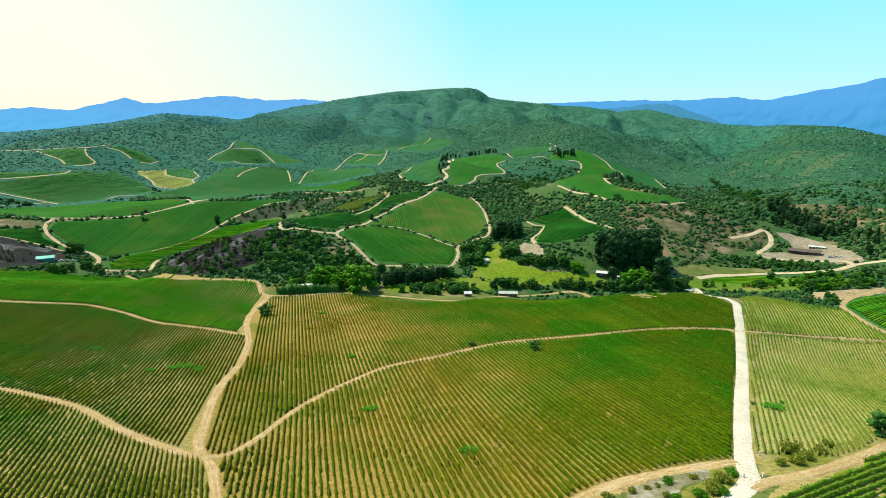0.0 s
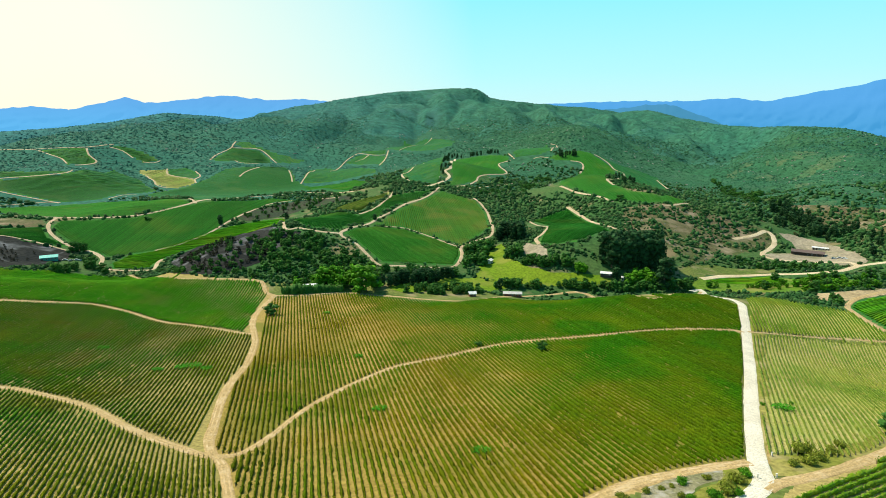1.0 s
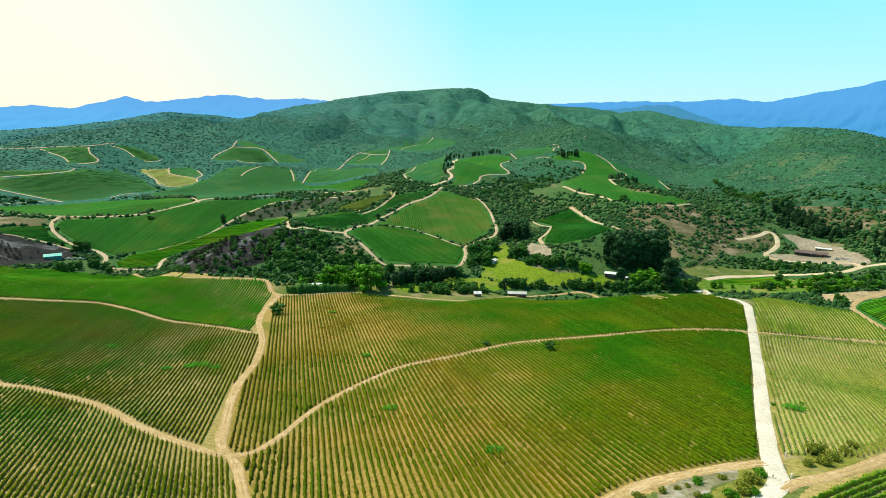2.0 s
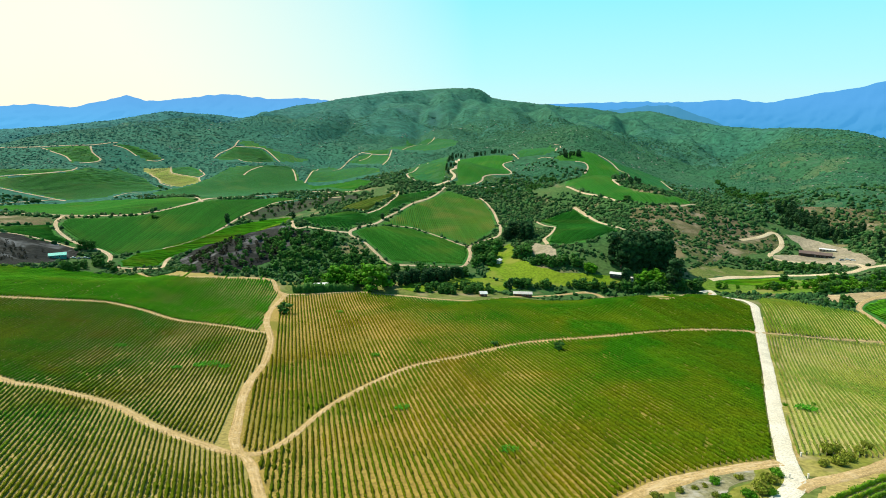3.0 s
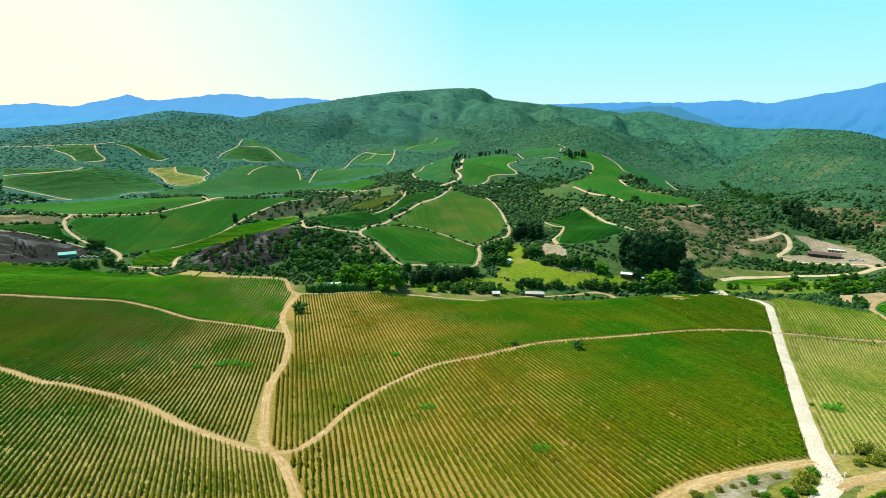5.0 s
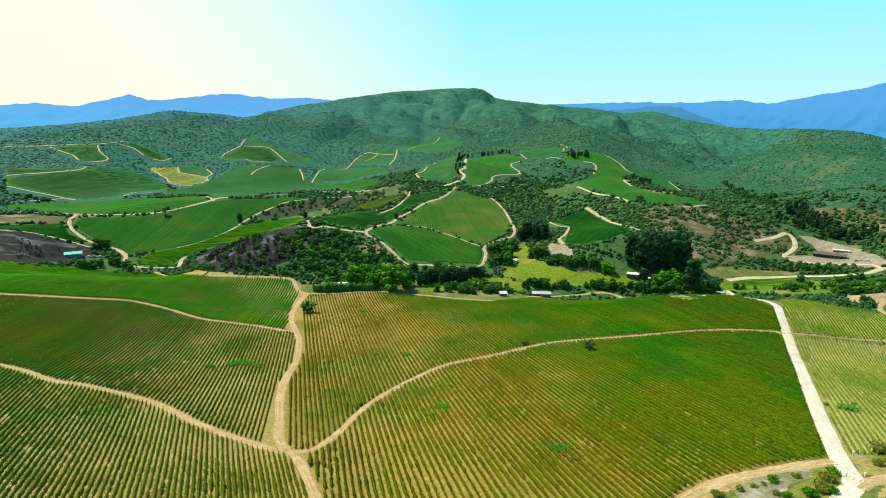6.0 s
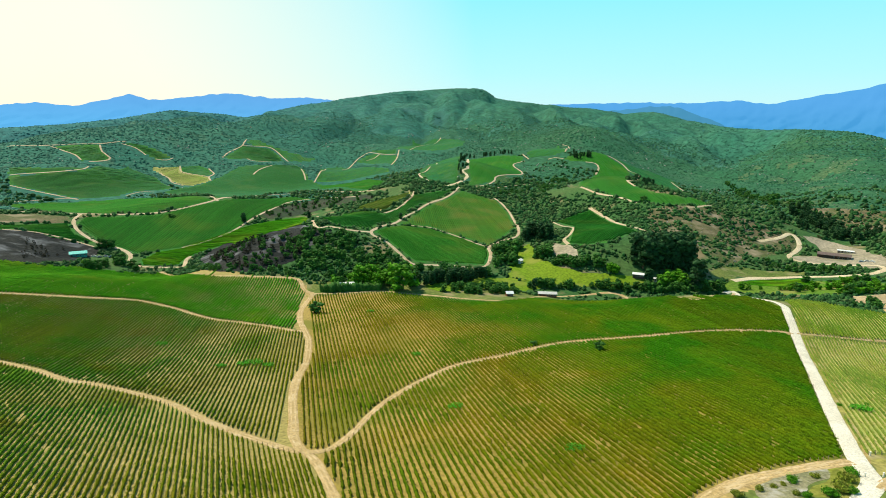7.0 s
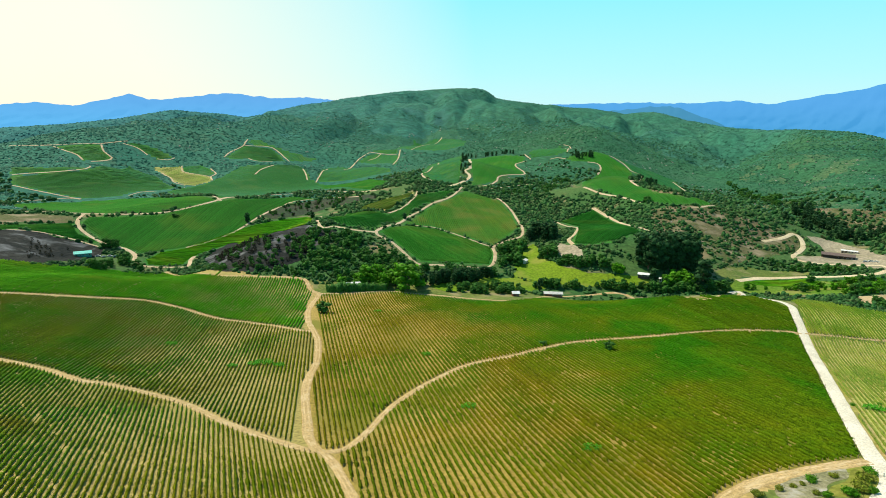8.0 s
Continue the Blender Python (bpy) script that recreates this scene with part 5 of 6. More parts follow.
ROAD_SAMPLES = np.concatenate(ROAD_SAMPLES)


def cell(v):
    return np.clip(((v + 5000) / 10.0).astype(int), 1, 998)


ROAD_CELLS = np.zeros((1000, 1000), bool)
for di in (-1, 0, 1):
    for dj in (-1, 0, 1):
        ROAD_CELLS[cell(ROAD_SAMPLES[:, 0]) + di, cell(ROAD_SAMPLES[:, 1]) + dj] = True


def road_gap(x, y):
    """Distance to the nearest track's edge."""
    out = np.full(len(x), 1e9)
    near = np.nonzero(ROAD_CELLS[cell(x), cell(y)])[0]
    for k in range(0, len(near), 2000):
        q = near[k:k + 2000]
        s = ROAD_SAMPLES[(np.abs(ROAD_SAMPLES[:, 0] - x[q].mean()) < np.ptp(x[q]) + 25) & (np.abs(ROAD_SAMPLES[:, 1] - y[q].mean()) < np.ptp(y[q]) + 25)]
        if len(s):
            out[q] = (np.hypot(x[q, None] - s[:, 0], y[q, None] - s[:, 1]) - s[:, 2]).min(1)
    return out


# ---- vines ----
rng = np.random.default_rng(4)


def row_lines(poly, az, spacing, jitter=0.0):
    """The stretches of parallel rows inside a plan polygon."""
    p = np.asarray(poly, float)
    d = np.array([math.sin(radians(az)), math.cos(radians(az))])
    n = np.array([d[1], -d[0]])
    o = p @ n
    for k in np.arange(math.ceil(o.min() / spacing), o.max() / spacing):
        off, cuts = k * spacing, []
        for a, b in zip(p, np.roll(p, -1, 0)):
            u, v = a @ n - off, b @ n - off
            if (u > 0) != (v > 0):
                cuts.append((a + (b - a) * u / (u - v)) @ d)
        cuts.sort()
        for s0, s1 in zip(cuts[::2], cuts[1::2]):
            if s1 - s0 > 3 * 1.5:
                yield off * n, d, n, s0 + 0.6, s1 - 0.6


def leaf_quads(c, size, k, flat=False, out=None):
    """Small leaf blades round the points c: any way, mostly level, or facing along out."""
    m = len(c)
    nn = rng.normal(size=(m, 3))
    if flat:
        nn = nn * 0.45 + np.array([0, 0, 1.0])
    if out is not None:
        nn = nn * 0.45 + out
    nn /= np.linalg.norm(nn, axis=1)[:, None] + 1e-9
    a = np.cross(nn, rng.normal(size=(m, 3)))
    a /= np.linalg.norm(a, axis=1)[:, None] + 1e-9
    b = np.cross(nn, a)
    s = size[:, None]
    v = np.stack([c - a * s, c - b * s * 0.8, c + a * s, c + b * s * 0.8], 1).reshape(-1, 3)
    return v, k + np.arange(m * 4).reshape(m, 4)


def vine_row(o, d, n, s0, s1, step, wide, tall, leaves, leaf, calm=0.0):
    """One trellised row: a bumpy hedge of vines with loose shoots."""
    m = max(3, int((s1 - s0) / step))
    s = np.linspace(s0, s1, m)
    c = o + s[:, None] * d
    vig = 0.25 + 1.4 * fbm(c[:, 0] / 20, c[:, 1] / 20, 3, 31)
    one = 0.55 + 0.8 * vnoise(s / 1.3, np.full(m, o[0] * 3.1 + o[1]), 37)
    gap = np.where(vnoise(s / 1.7, np.full(m, o[0] * 7.7 + o[1]), 41) < 0.13, 0.35, 1.0)
    vig, one, gap = (q + (1.0 - q) * calm for q in (vig, one, gap))
    w, h = wide * vig * one * gap, tall * (0.62 + 0.38 * vig * one) * gap
    far_off = calm > 0.8   # seen as a soft swell
    u = np.array([-0.52, -0.3, 0.0, 0.3, 0.52] if far_off else [-0.4, -0.52, 0.0, 0.52, 0.4])
    q = np.array([0.1, 0.7, 1.0, 0.7, 0.1] if far_off else [-0.04, 0.62, 1.0, 0.62, -0.04])
    ju = u[None] * w[:, None] * (1 + 0.9 * (1 - calm) * (rng.random((m, 5)) - 0.5)) + (rng.random((m, 1)) - 0.5) * 0.22 * wide * (1 - calm)
    jq = q[None] * h[:, None] * (1 + 0.65 * (1 - calm) * (rng.random((m, 5)) - 0.5))
    ju[[0, -1]] *= 0.25
    P = c[:, None, :] + n * ju[..., None] + d * (rng.random((m, 5, 1)) - 0.5) * step * 0.6
    z = ground_z(c[:, 0], c[:, 1])[:, None] + jq
    V = np.concatenate([P, z[..., None]], -1).reshape(-1, 3)
    i, j = np.meshgrid(np.arange(m - 1), np.arange(4), indexing="ij")
    F = np.stack([i * 5 + j, i * 5 + j + 1, (i + 1) * 5 + j + 1, (i + 1) * 5 + j], -1).reshape(-1, 4)[:, ::-1]
    if leaves:
        r = np.repeat(np.arange(m), leaves)
        lc = c[r] + n * ((rng.random(len(r)) - 0.5) * 1.5 * w[r])[:, None] + d * ((rng.random(len(r)) - 0.5) * step * 1.3)[:, None]
        lz = ground_z(c[:, 0], c[:, 1])[r] + h[r] * (0.35 + 0.85 * rng.random(len(r)))
        v, f = leaf_quads(np.concatenate([lc, lz[:, None]], 1), leaf * (0.6 + 0.8 * rng.random(len(r))) * gap[r], len(V), True)
        V, F = np.concatenate([V, v]), np.concatenate([F, f])
    return V, F


POST_MESH = None


def end_post():
    bm = bmesh.new()
    bmesh.ops.create_cone(bm, cap_ends=True, segments=6, radius1=0.07, radius2=0.055, depth=1.3)
    bmesh.ops.translate(bm, verts=bm.verts, vec=(0, 0, 0.5))
    me = bpy.data.meshes.new("end_post")
    bm.to_mesh(me)
    bm.free()
    me.materials.append(POST)
    return me


POST_MESH = end_post()
KINDS = {  # step, width, height, shoots a step, shoot size, material
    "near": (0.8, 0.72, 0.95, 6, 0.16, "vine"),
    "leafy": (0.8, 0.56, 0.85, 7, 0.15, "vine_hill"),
    "near2": (1.5, 0.88, 1.0, 2, 0.28, "vine_fresh"),
    "dry": (0.9, 0.52, 0.8, 4, 0.16, "vine_dry"),
    "lush": (0.9, 0.9, 1.2, 6, 0.2, "vine_lush"),
    "fresh": (0.9, 0.72, 1.0, 4, 0.18, "vine_young"),
}
BLOCK_LABEL = {"near": "vineyard block of green trellised vine rows on tan soil", "near2": "vineyard block of dense green vine rows", "leafy": "vineyard block of leafy bright green vine rows",
               "dry": "vineyard block of young sparse vine rows on pale soil", "lush": "bright green lush vineyard block beside the track",
               "fresh": "vineyard block of fresh yellow-green vine rows on pale soil"}


def trim(o, d, s0, s1, own):
    """The longest stretch of a row that stays clear of the tracks."""
    s = np.arange(s0, s1, 0.8)
    p = o + s[:, None] * d
    clear = road_gap(p[:, 0], p[:, 1]) > 0.35
    for kind, az, spacing, poly in BLOCKS.values():
        if poly is not own:
            clear &= ~inside(poly, p[:, 0], p[:, 1])
    best, start = (0.0, s0, s0), None
    for k, c in enumerate(np.append(clear, False)):
        if c and start is None:
            start = k
        elif not c and start is not None:
            if s[k - 1] - s[start] > best[0]:
                best = (s[k - 1] - s[start], s[start], s[k - 1])
            start = None
    return best[1:]


def build_block(kind, az, spacing, poly):
    if kind in KINDS:
        step, wide, tall, leaves, leaf, mat = KINDS[kind]
        mid = np.mean(poly, 0)
        root = new("vineyard_block")
        root.location = (mid[0], mid[1], float(ground_z(*mid)[0]))
        inv = Matrix.Translation(root.location).inverted()
        tagged(root, BLOCK_LABEL[kind], "vineyard", "vineyard blocks near the road")
        for o, d, n, s0, s1 in row_lines(widen(poly, reach_out(kind)), az, spacing):
            s0, s1 = trim(o, d, s0, s1, poly)
            half_way = o + 0.5 * (s0 + s1) * d
            if s1 - s0 < 4 or not inside(widen(poly, 4.5), half_way[:1], half_way[1:])[0]:
                continue
            V, F = vine_row(o, d, n, s0, s1, step, wide, tall, leaves, leaf)
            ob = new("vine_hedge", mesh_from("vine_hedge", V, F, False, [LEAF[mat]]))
            ob.parent, ob.matrix_parent_inverse = root, inv
            for s in (s0 - 0.5, s1 + 0.5):
                e = o + s * d
                p = new("end_post", POST_MESH)
                p.parent = ob
                p.location = (e[0], e[1], float(ground_z(*e)[0]))
    else:
        VV, FF, k = [], [], 0
        reach = math.hypot(*np.mean(poly, 0))
        wider = 1.0 if reach < 750 else (1.25 if reach < 1050 else 1.7)
        for o, d, n, s0, s1 in row_lines(poly, az, spacing * wider):
            far = reach
            V, F = vine_row(o, d, n, s0, s1, max(2.0, far / 170), ((1.6 if kind == "midfresh" else 1.15 if reach < 750 else 2.0) if kind != "dryfar" else (0.6 if reach < 800 else 1.8)) * wider, (0.6 if kind == "midfresh" else 1.0 if reach < 620 else (0.6 if reach < 800 else (0.2 if reach < 950 else 0.08))) if kind != "dryfar" else (0.9 if reach < 800 else 0.15), 0, 0.0, 0.4 if reach < 700 else 0.9)
            VV.append(V), FF.append(F + k)
            k += len(V)
        if VV:
            # blocks beyond 1050 m take the vine colour with haze painted in
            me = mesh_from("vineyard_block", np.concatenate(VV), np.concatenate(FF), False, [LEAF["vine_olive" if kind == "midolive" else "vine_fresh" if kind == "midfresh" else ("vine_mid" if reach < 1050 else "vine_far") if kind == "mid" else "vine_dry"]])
            tagged(new("vineyard_block", me), "hillside vineyard block of close green vine rows" if kind != "dryfar" else "pale dry vineyard block of sparse rows",
                   "vineyard", "hillside vineyard blocks", "stuff")


for name, (kind, az, spacing, poly) in BLOCKS.items():
    build_block(kind, az, spacing, poly)


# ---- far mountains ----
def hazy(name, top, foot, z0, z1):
    """Distant slopes: their haze is put in as a glow that shifts with height."""
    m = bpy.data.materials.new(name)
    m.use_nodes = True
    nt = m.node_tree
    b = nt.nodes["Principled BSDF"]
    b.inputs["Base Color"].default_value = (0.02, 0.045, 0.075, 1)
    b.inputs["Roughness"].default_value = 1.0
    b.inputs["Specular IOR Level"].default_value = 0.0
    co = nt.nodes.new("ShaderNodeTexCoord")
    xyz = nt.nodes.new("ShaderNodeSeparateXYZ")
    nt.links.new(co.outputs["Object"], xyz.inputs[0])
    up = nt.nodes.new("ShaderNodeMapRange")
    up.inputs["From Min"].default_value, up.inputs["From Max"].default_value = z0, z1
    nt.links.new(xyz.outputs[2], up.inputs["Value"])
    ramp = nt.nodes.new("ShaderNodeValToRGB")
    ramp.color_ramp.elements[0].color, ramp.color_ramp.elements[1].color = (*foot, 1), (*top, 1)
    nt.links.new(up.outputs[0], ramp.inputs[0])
    # slopes emit the haze colour themselves; no lamp is meant
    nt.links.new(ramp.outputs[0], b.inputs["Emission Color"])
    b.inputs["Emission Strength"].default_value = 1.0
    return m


def build_mountains(name, rows, far, high, low):
    """A distant blue range: a crest line with folded slopes."""
    az0, top = (np.array(c) for c in zip(*rows))
    az = np.arange(az0[0], az0[-1], 0.12)
    crest = np.interp(az, az0, top) + (fbm(az * 1.6, az * 0, 4, 61) - 0.5) * 16
    s = np.linspace(0, 1, 26)
    A, S = np.meshgrid(radians(1) * az, s)
    Z = np.maximum(crest, 20)[None] * (1 - S) ** 1.15 - 5 * S
    fold = np.abs(fbm(A * 40 + S * 3, S * 5, 4, 67) - 0.5) * 2
    Rr = far + 40 - 330 * S + (fold - 0.4) * 130 * S
    P = np.stack([CX + Rr * np.sin(A), CY + Rr * np.cos(A), Z], -1)
    n = len(az)
    i, j = np.meshgrid(np.arange(len(s) - 1), np.arange(n - 1), indexing="ij")
    f = np.stack([i * n + j, i * n + j + 1, (i + 1) * n + j + 1, (i + 1) * n + j], -1).reshape(-1, 4)
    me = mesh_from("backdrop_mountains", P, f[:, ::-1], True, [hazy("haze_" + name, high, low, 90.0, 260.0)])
    tagged(new("backdrop", me), "distant blue mountain range with its haze put in as glow", "mountains", kind="structure")


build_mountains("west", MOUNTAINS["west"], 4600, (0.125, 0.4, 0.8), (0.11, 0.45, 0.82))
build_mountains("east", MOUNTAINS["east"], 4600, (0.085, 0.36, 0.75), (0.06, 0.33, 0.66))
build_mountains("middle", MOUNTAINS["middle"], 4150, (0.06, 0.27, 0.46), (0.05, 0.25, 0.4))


# ---- shrubs and far woods ----
def ico(level):
    bm = bmesh.new()
    bmesh.ops.create_icosphere(bm, subdivisions=level, radius=1.0)
    v = np.array([p.co[:] for p in bm.verts])
    f = np.array([[q.index for q in p.verts] for p in bm.faces])
    bm.free()
    return v, f


ICO1, ICO2 = ico(1), ico(2)


def dome(sides=6):
    """A low mound for scrub that is seen from far off."""
    t = np.arange(sides) * 2 * math.pi / sides
    rings = [np.stack([w * np.cos(t + o), w * np.sin(t + o), np.full(sides, z)], -1) for w, z, o in ((1.0, -0.5, 0.0), (0.72, 0.55, 0.5))]
    v = np.concatenate(rings + [[[0.0, 0.0, 1.0]]])
    f = []
    for k in range(sides):
        n = (k + 1) % sides
        f += [(k, n, sides + k), (n, sides + n, sides + k), (sides + k, sides + n, 2 * sides)]
    return v, np.array(f)


DOME = dome()


def blobs(c, rad, tall, shape, rough=0.5):
    """Many uneven leafy mounds in one array: centres, half widths, heights."""
    v, f = shape
    m = len(c)
    jit = 1 + rough * (rng.random((m, len(v), 1)) - 0.5) * 1.4
    V = v[None] * jit * np.stack([rad, rad, tall], -1)[:, None, :] * (1 + 0.25 * (rng.random((m, 1, 3)) - 0.5))
    V = V + c[:, None, :]
    F = f[None] + (np.arange(m) * len(v))[:, None, None]
    return V.reshape(-1, 3), F.reshape(-1, 3)


def scatter(count, r0, r1, a0=-40.0, a1=40.0):
    a = radians(1) * (a0 + (a1 - a0) * rng.random(count))
    r = np.exp(np.log(r0) + np.log(r1 / r0) * rng.random(count))
    return CX + r * np.sin(a), CY + r * np.cos(a), r


def free_ground(x, y, gap):
    ok = road_gap(x, y) > gap
    way = np.stack([x - CX, y - CY]) / np.hypot(x - CX, y - CY)
    for ahead in (6.0, 12.0):   # leave the tracks behind them in view
        q = x + way[0] * ahead, y + way[1] * ahead
        ok &= road_gap(*q) > 0.5
    r = np.hypot(x - CX, y - CY)
    for ahead in (25.0, 50.0, 80.0):
        q = x + way[0] * ahead, y + way[1] * ahead
        ok &= (road_gap(*q) > 0.5) | (r < ahead * 12 + 350)
    for name, (kind, az, spacing, poly) in BLOCKS.items():
        ok &= ~inside(widen(poly, 1.5), x, y)
        for ahead in (15.0, 35.0):
            ok &= ~inside(poly, x + way[0] * ahead, y + way[1] * ahead) | (r < 650 + ahead * 8)
    for name, (what, poly) in AREAS.items():
        ok &= ~inside(poly, x, y)
    for poly in CLEARINGS:
        ok &= ~inside(poly, x, y)
    return ok


CLEARINGS = []
CLEARINGS += [[(126, 456), (100, 472), (108, 486), (134, 468)], [(38, 500), (16, 516), (24, 528), (44, 512)], [(50, 420), (30, 434), (38, 446), (58, 432)]]
for hx, hy, half in HOUSE_SPOTS:
    CLEARINGS.append([(hx - half, hy - half), (hx + half, hy - half), (hx + half, hy + half), (hx - half, hy + half)])


def grow(name, label, count, r0, r1, size, shape, mat, cover, category="shrubs", flat=1.0, rough=0.5):
    x, y, r = scatter(count, r0, r1)
    dense = fbm(x / 45, y / 45, 3, 71)
    keep = dense < cover
    thin = np.zeros(len(x), bool)
    for poly in OPEN.values():
        thin |= inside(poly, x, y)
    keep &= ~thin | (rng.random(len(x)) < 0.62)
    keep[keep] &= free_ground(x[keep], y[keep], 1.2)
    x, y, r = x[keep], y[keep], r[keep]
    rad = np.clip(size * r, 1.0, 13.0) * (0.5 + 0.9 * rng.random(len(x)) ** 1.5) * np.where(r > 1000, 1.45 - 1.3 * np.clip(gullies(x, y), 0, 0.6), 1.0)
    tall = flat * rad * (0.7 + 0.5 * rng.random(len(x)))
    c = np.stack([x, y, ground_z(x, y) + tall * 0.35], -1)
    V, F = blobs(c, rad, tall, shape, rough)
    tagged(new(name, mesh_from(name, V, F, r0 > 800, [LEAF[mat]])), label, category, kind="stuff")


grow("hillside_scrub", "dense olive green scrub on the dry slopes", 30000, 425, 950, 0.0023, ICO2, "shrub", 0.68, rough=0.85)
grow("hillside_thicket", "dark green thicket on the lower hills", 22000, 500, 1150, 0.0021, ICO1, "shrub", 0.6)
# the two farther growths use leaf colours tinted with haze
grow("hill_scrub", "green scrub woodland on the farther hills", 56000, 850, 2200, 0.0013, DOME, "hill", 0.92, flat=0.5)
grow("far_forest", "forest on the far hills, blue haze put into its leaf colour", 44000, 1700, 3200, 0.001, DOME, "far", 0.97, "forest", 0.4)


# ---- trees ----
def taper(pts, radii, sides=6):
    V, F = [], []
    for k, (p, r) in enumerate(zip(pts, radii)):
        for s in range(sides):
            t = 2 * math.pi * s / sides
            V.append((p[0] + r * math.cos(t), p[1] + r * math.sin(t), p[2]))
    for k in range(len(pts) - 1):
        for s in range(sides):
            F.append((k * sides + s, k * sides + (s + 1) % sides, (k + 1) * sides + (s + 1) % sides, (k + 1) * sides + s))
    return np.array(V), np.array(F)


TREE_FORM = {  # crown: half width, bottom, clumps, clump size (all for a tree 10 m high)
    "dark": (1.9, 1.0, 18, 1.25), "wood": (3.9, 1.3, 11, 2.0), "bright": (3.6, 1.2, 11, 2.0),
    "burnt": (3.4, 1.4, 7, 1.7), "shrub": (4.6, 2.4, 10, 2.2),
}
TREE_LABEL = {"dark": "tall dark green eucalyptus with a dense crown", "wood": "leafy dark green broadleaf tree on the valley floor",
              "bright": "bright green leafy tree beside the farm garden", "burnt": "scorched grey-brown tree on the burnt slope",
              "shrub": "small dark spreading tree among the vines"}
TREE_NAME = {"dark": "eucalyptus", "wood": "broadleaf_tree", "bright": "garden_tree", "burnt": "scorched_tree", "shrub": "small_tree"}


def make_tree(kind, seed):
    r = np.random.default_rng(seed)
    half, low, clumps, cs = TREE_FORM[kind]
    root = new(TREE_NAME[kind])
    tagged(root, TREE_LABEL[kind], "tree", TREE_NAME[kind] + " in the valley")
    lean = (r.random(2) - 0.5) * 0.8
    V, F = taper([(0, 0, -0.4), (lean[0] * 0.3, lean[1] * 0.3, 2.5), (lean[0], lean[1], 6.5), (lean[0] * 1.2, lean[1] * 1.2, 9.0)], (0.34, 0.24, 0.13, 0.04))
    for k in range(4):
        t, z = r.random() * 6.28, 2.2 + 1.1 * k
        v, f = taper([(0, 0, z), (half * 0.35 * math.cos(t), half * 0.35 * math.sin(t), z + 1.2), (half * 0.7 * math.cos(t), half * 0.7 * math.sin(t), z + 2.0)], (0.12, 0.08, 0.03), 5)
        V, F = np.concatenate([V, v]), np.concatenate([F, f + len(V)])
    trunk = new("trunk", mesh_from("trunk", V, F, True, [BARK]))
    trunk.parent = root
    VV, FF, k = [], [], 0
    for q in range(clumps):
        u = (q + 0.5) / clumps
        z = low + (10 - low - cs * 0.6) * u + (r.random() - 0.5)
        reach = half * math.sqrt(max(0.05, 1 - ((z - low) / (10.3 - low) * 1.7 - 0.75) ** 2)) * (0.45 + 0.4 * r.random())
        t = q * 2.4 + r.random()
        c = np.array([reach * math.cos(t), reach * math.sin(t), z])
        rad = cs * (0.65 + 0.6 * r.random())
        v = ICO1[0] * (1 + 0.45 * (r.random((12, 1)) - 0.5)) * rad * np.array([1, 1, 0.8]) * 0.85 + c
        tri = ICO1[1]
        VV.append(v), FF.append(np.concatenate([tri, tri[:, 2:]], 1) + k)
        k += len(v)
        m = 24 if kind != "burnt" else 14
        o = r.normal(size=(m, 3))
        o /= np.linalg.norm(o, axis=1)[:, None]
        pts = c + o * rad * (0.75 + 0.4 * r.random((m, 1))) * np.array([1, 1, 0.8])
        v, f = leaf_quads(pts, rad * (0.2 + 0.18 * r.random(m)), k, out=o)
        VV.append(v), FF.append(f)
        k += len(v)
    V, F = np.concatenate(VV), np.concatenate(FF)
    me = bpy.data.meshes.new("crown")
    me.from_pydata(V.tolist(), [], [list(dict.fromkeys(f)) for f in F.tolist()])
    me.materials.append(LEAF["wood" if kind == "shrub" else kind])
    crown = new("crown", me)
    crown.parent = root
    return root


PROTO = {k: [make_tree(k, 10 * i + q) for q in range(3)] for i, k in enumerate(TREE_FORM)}
USED = set()


JOINED = ("gully_floor", "notch_trees", "charred_west", "slope_wood", "yard_bushes", "gully_west", "knoll_foot", "vineyard_edge")
MASS = []


def plant(kind, x, y, height, spread=1.0, joined=False):
    q = int(rng.integers(3))
    src = PROTO[kind][q]
    s = height / 10.0
    m = pose(x, y, float(ground_z(x, y)[0]) - 0.05, 0, 0, float(rng.random() * 360)) @ Matrix.Diagonal((s * spread, s * spread, s, 1))
    if joined:
        MASS.append((src, m))
    elif src in USED:
        copy_thing(src, m @ Matrix.Diagonal((*src.scale, 1)).inverted())
    else:
        USED.add(src)
        src.matrix_basis = m


for x, y, kind, h, spread in SINGLE_TREES:
    plant(kind, x, y, h, spread)
for wood_name, (kind, count, h0, h1, poly) in WOODS.items():
    p = np.array(poly)
    lo, hi = p.min(0), p.max(0)
    done = 0
    for tries in range(count * 40):
        if done >= count:
            break
        q = lo + (hi - lo) * rng.random(2)
        if inside(poly, q[:1], q[1:])[0] and road_gap(q[:1], q[1:])[0] > 1.5 and not any(inside(c, q[:1], q[1:])[0] for c in CLEARINGS):
            plant(kind, float(q[0]), float(q[1]), h0 + (h1 - h0) * float(rng.random()), 0.85 + 0.4 * float(rng.random()), wood_name in JOINED)
            done += 1
for kind, trees in PROTO.items():
    for t in trees:
        if t not in USED:
            plant_at = WOODS["grove"][4][0]
            plant(kind, plant_at[0] + 60 * rng.random(), plant_at[1] + 200, 8.0)


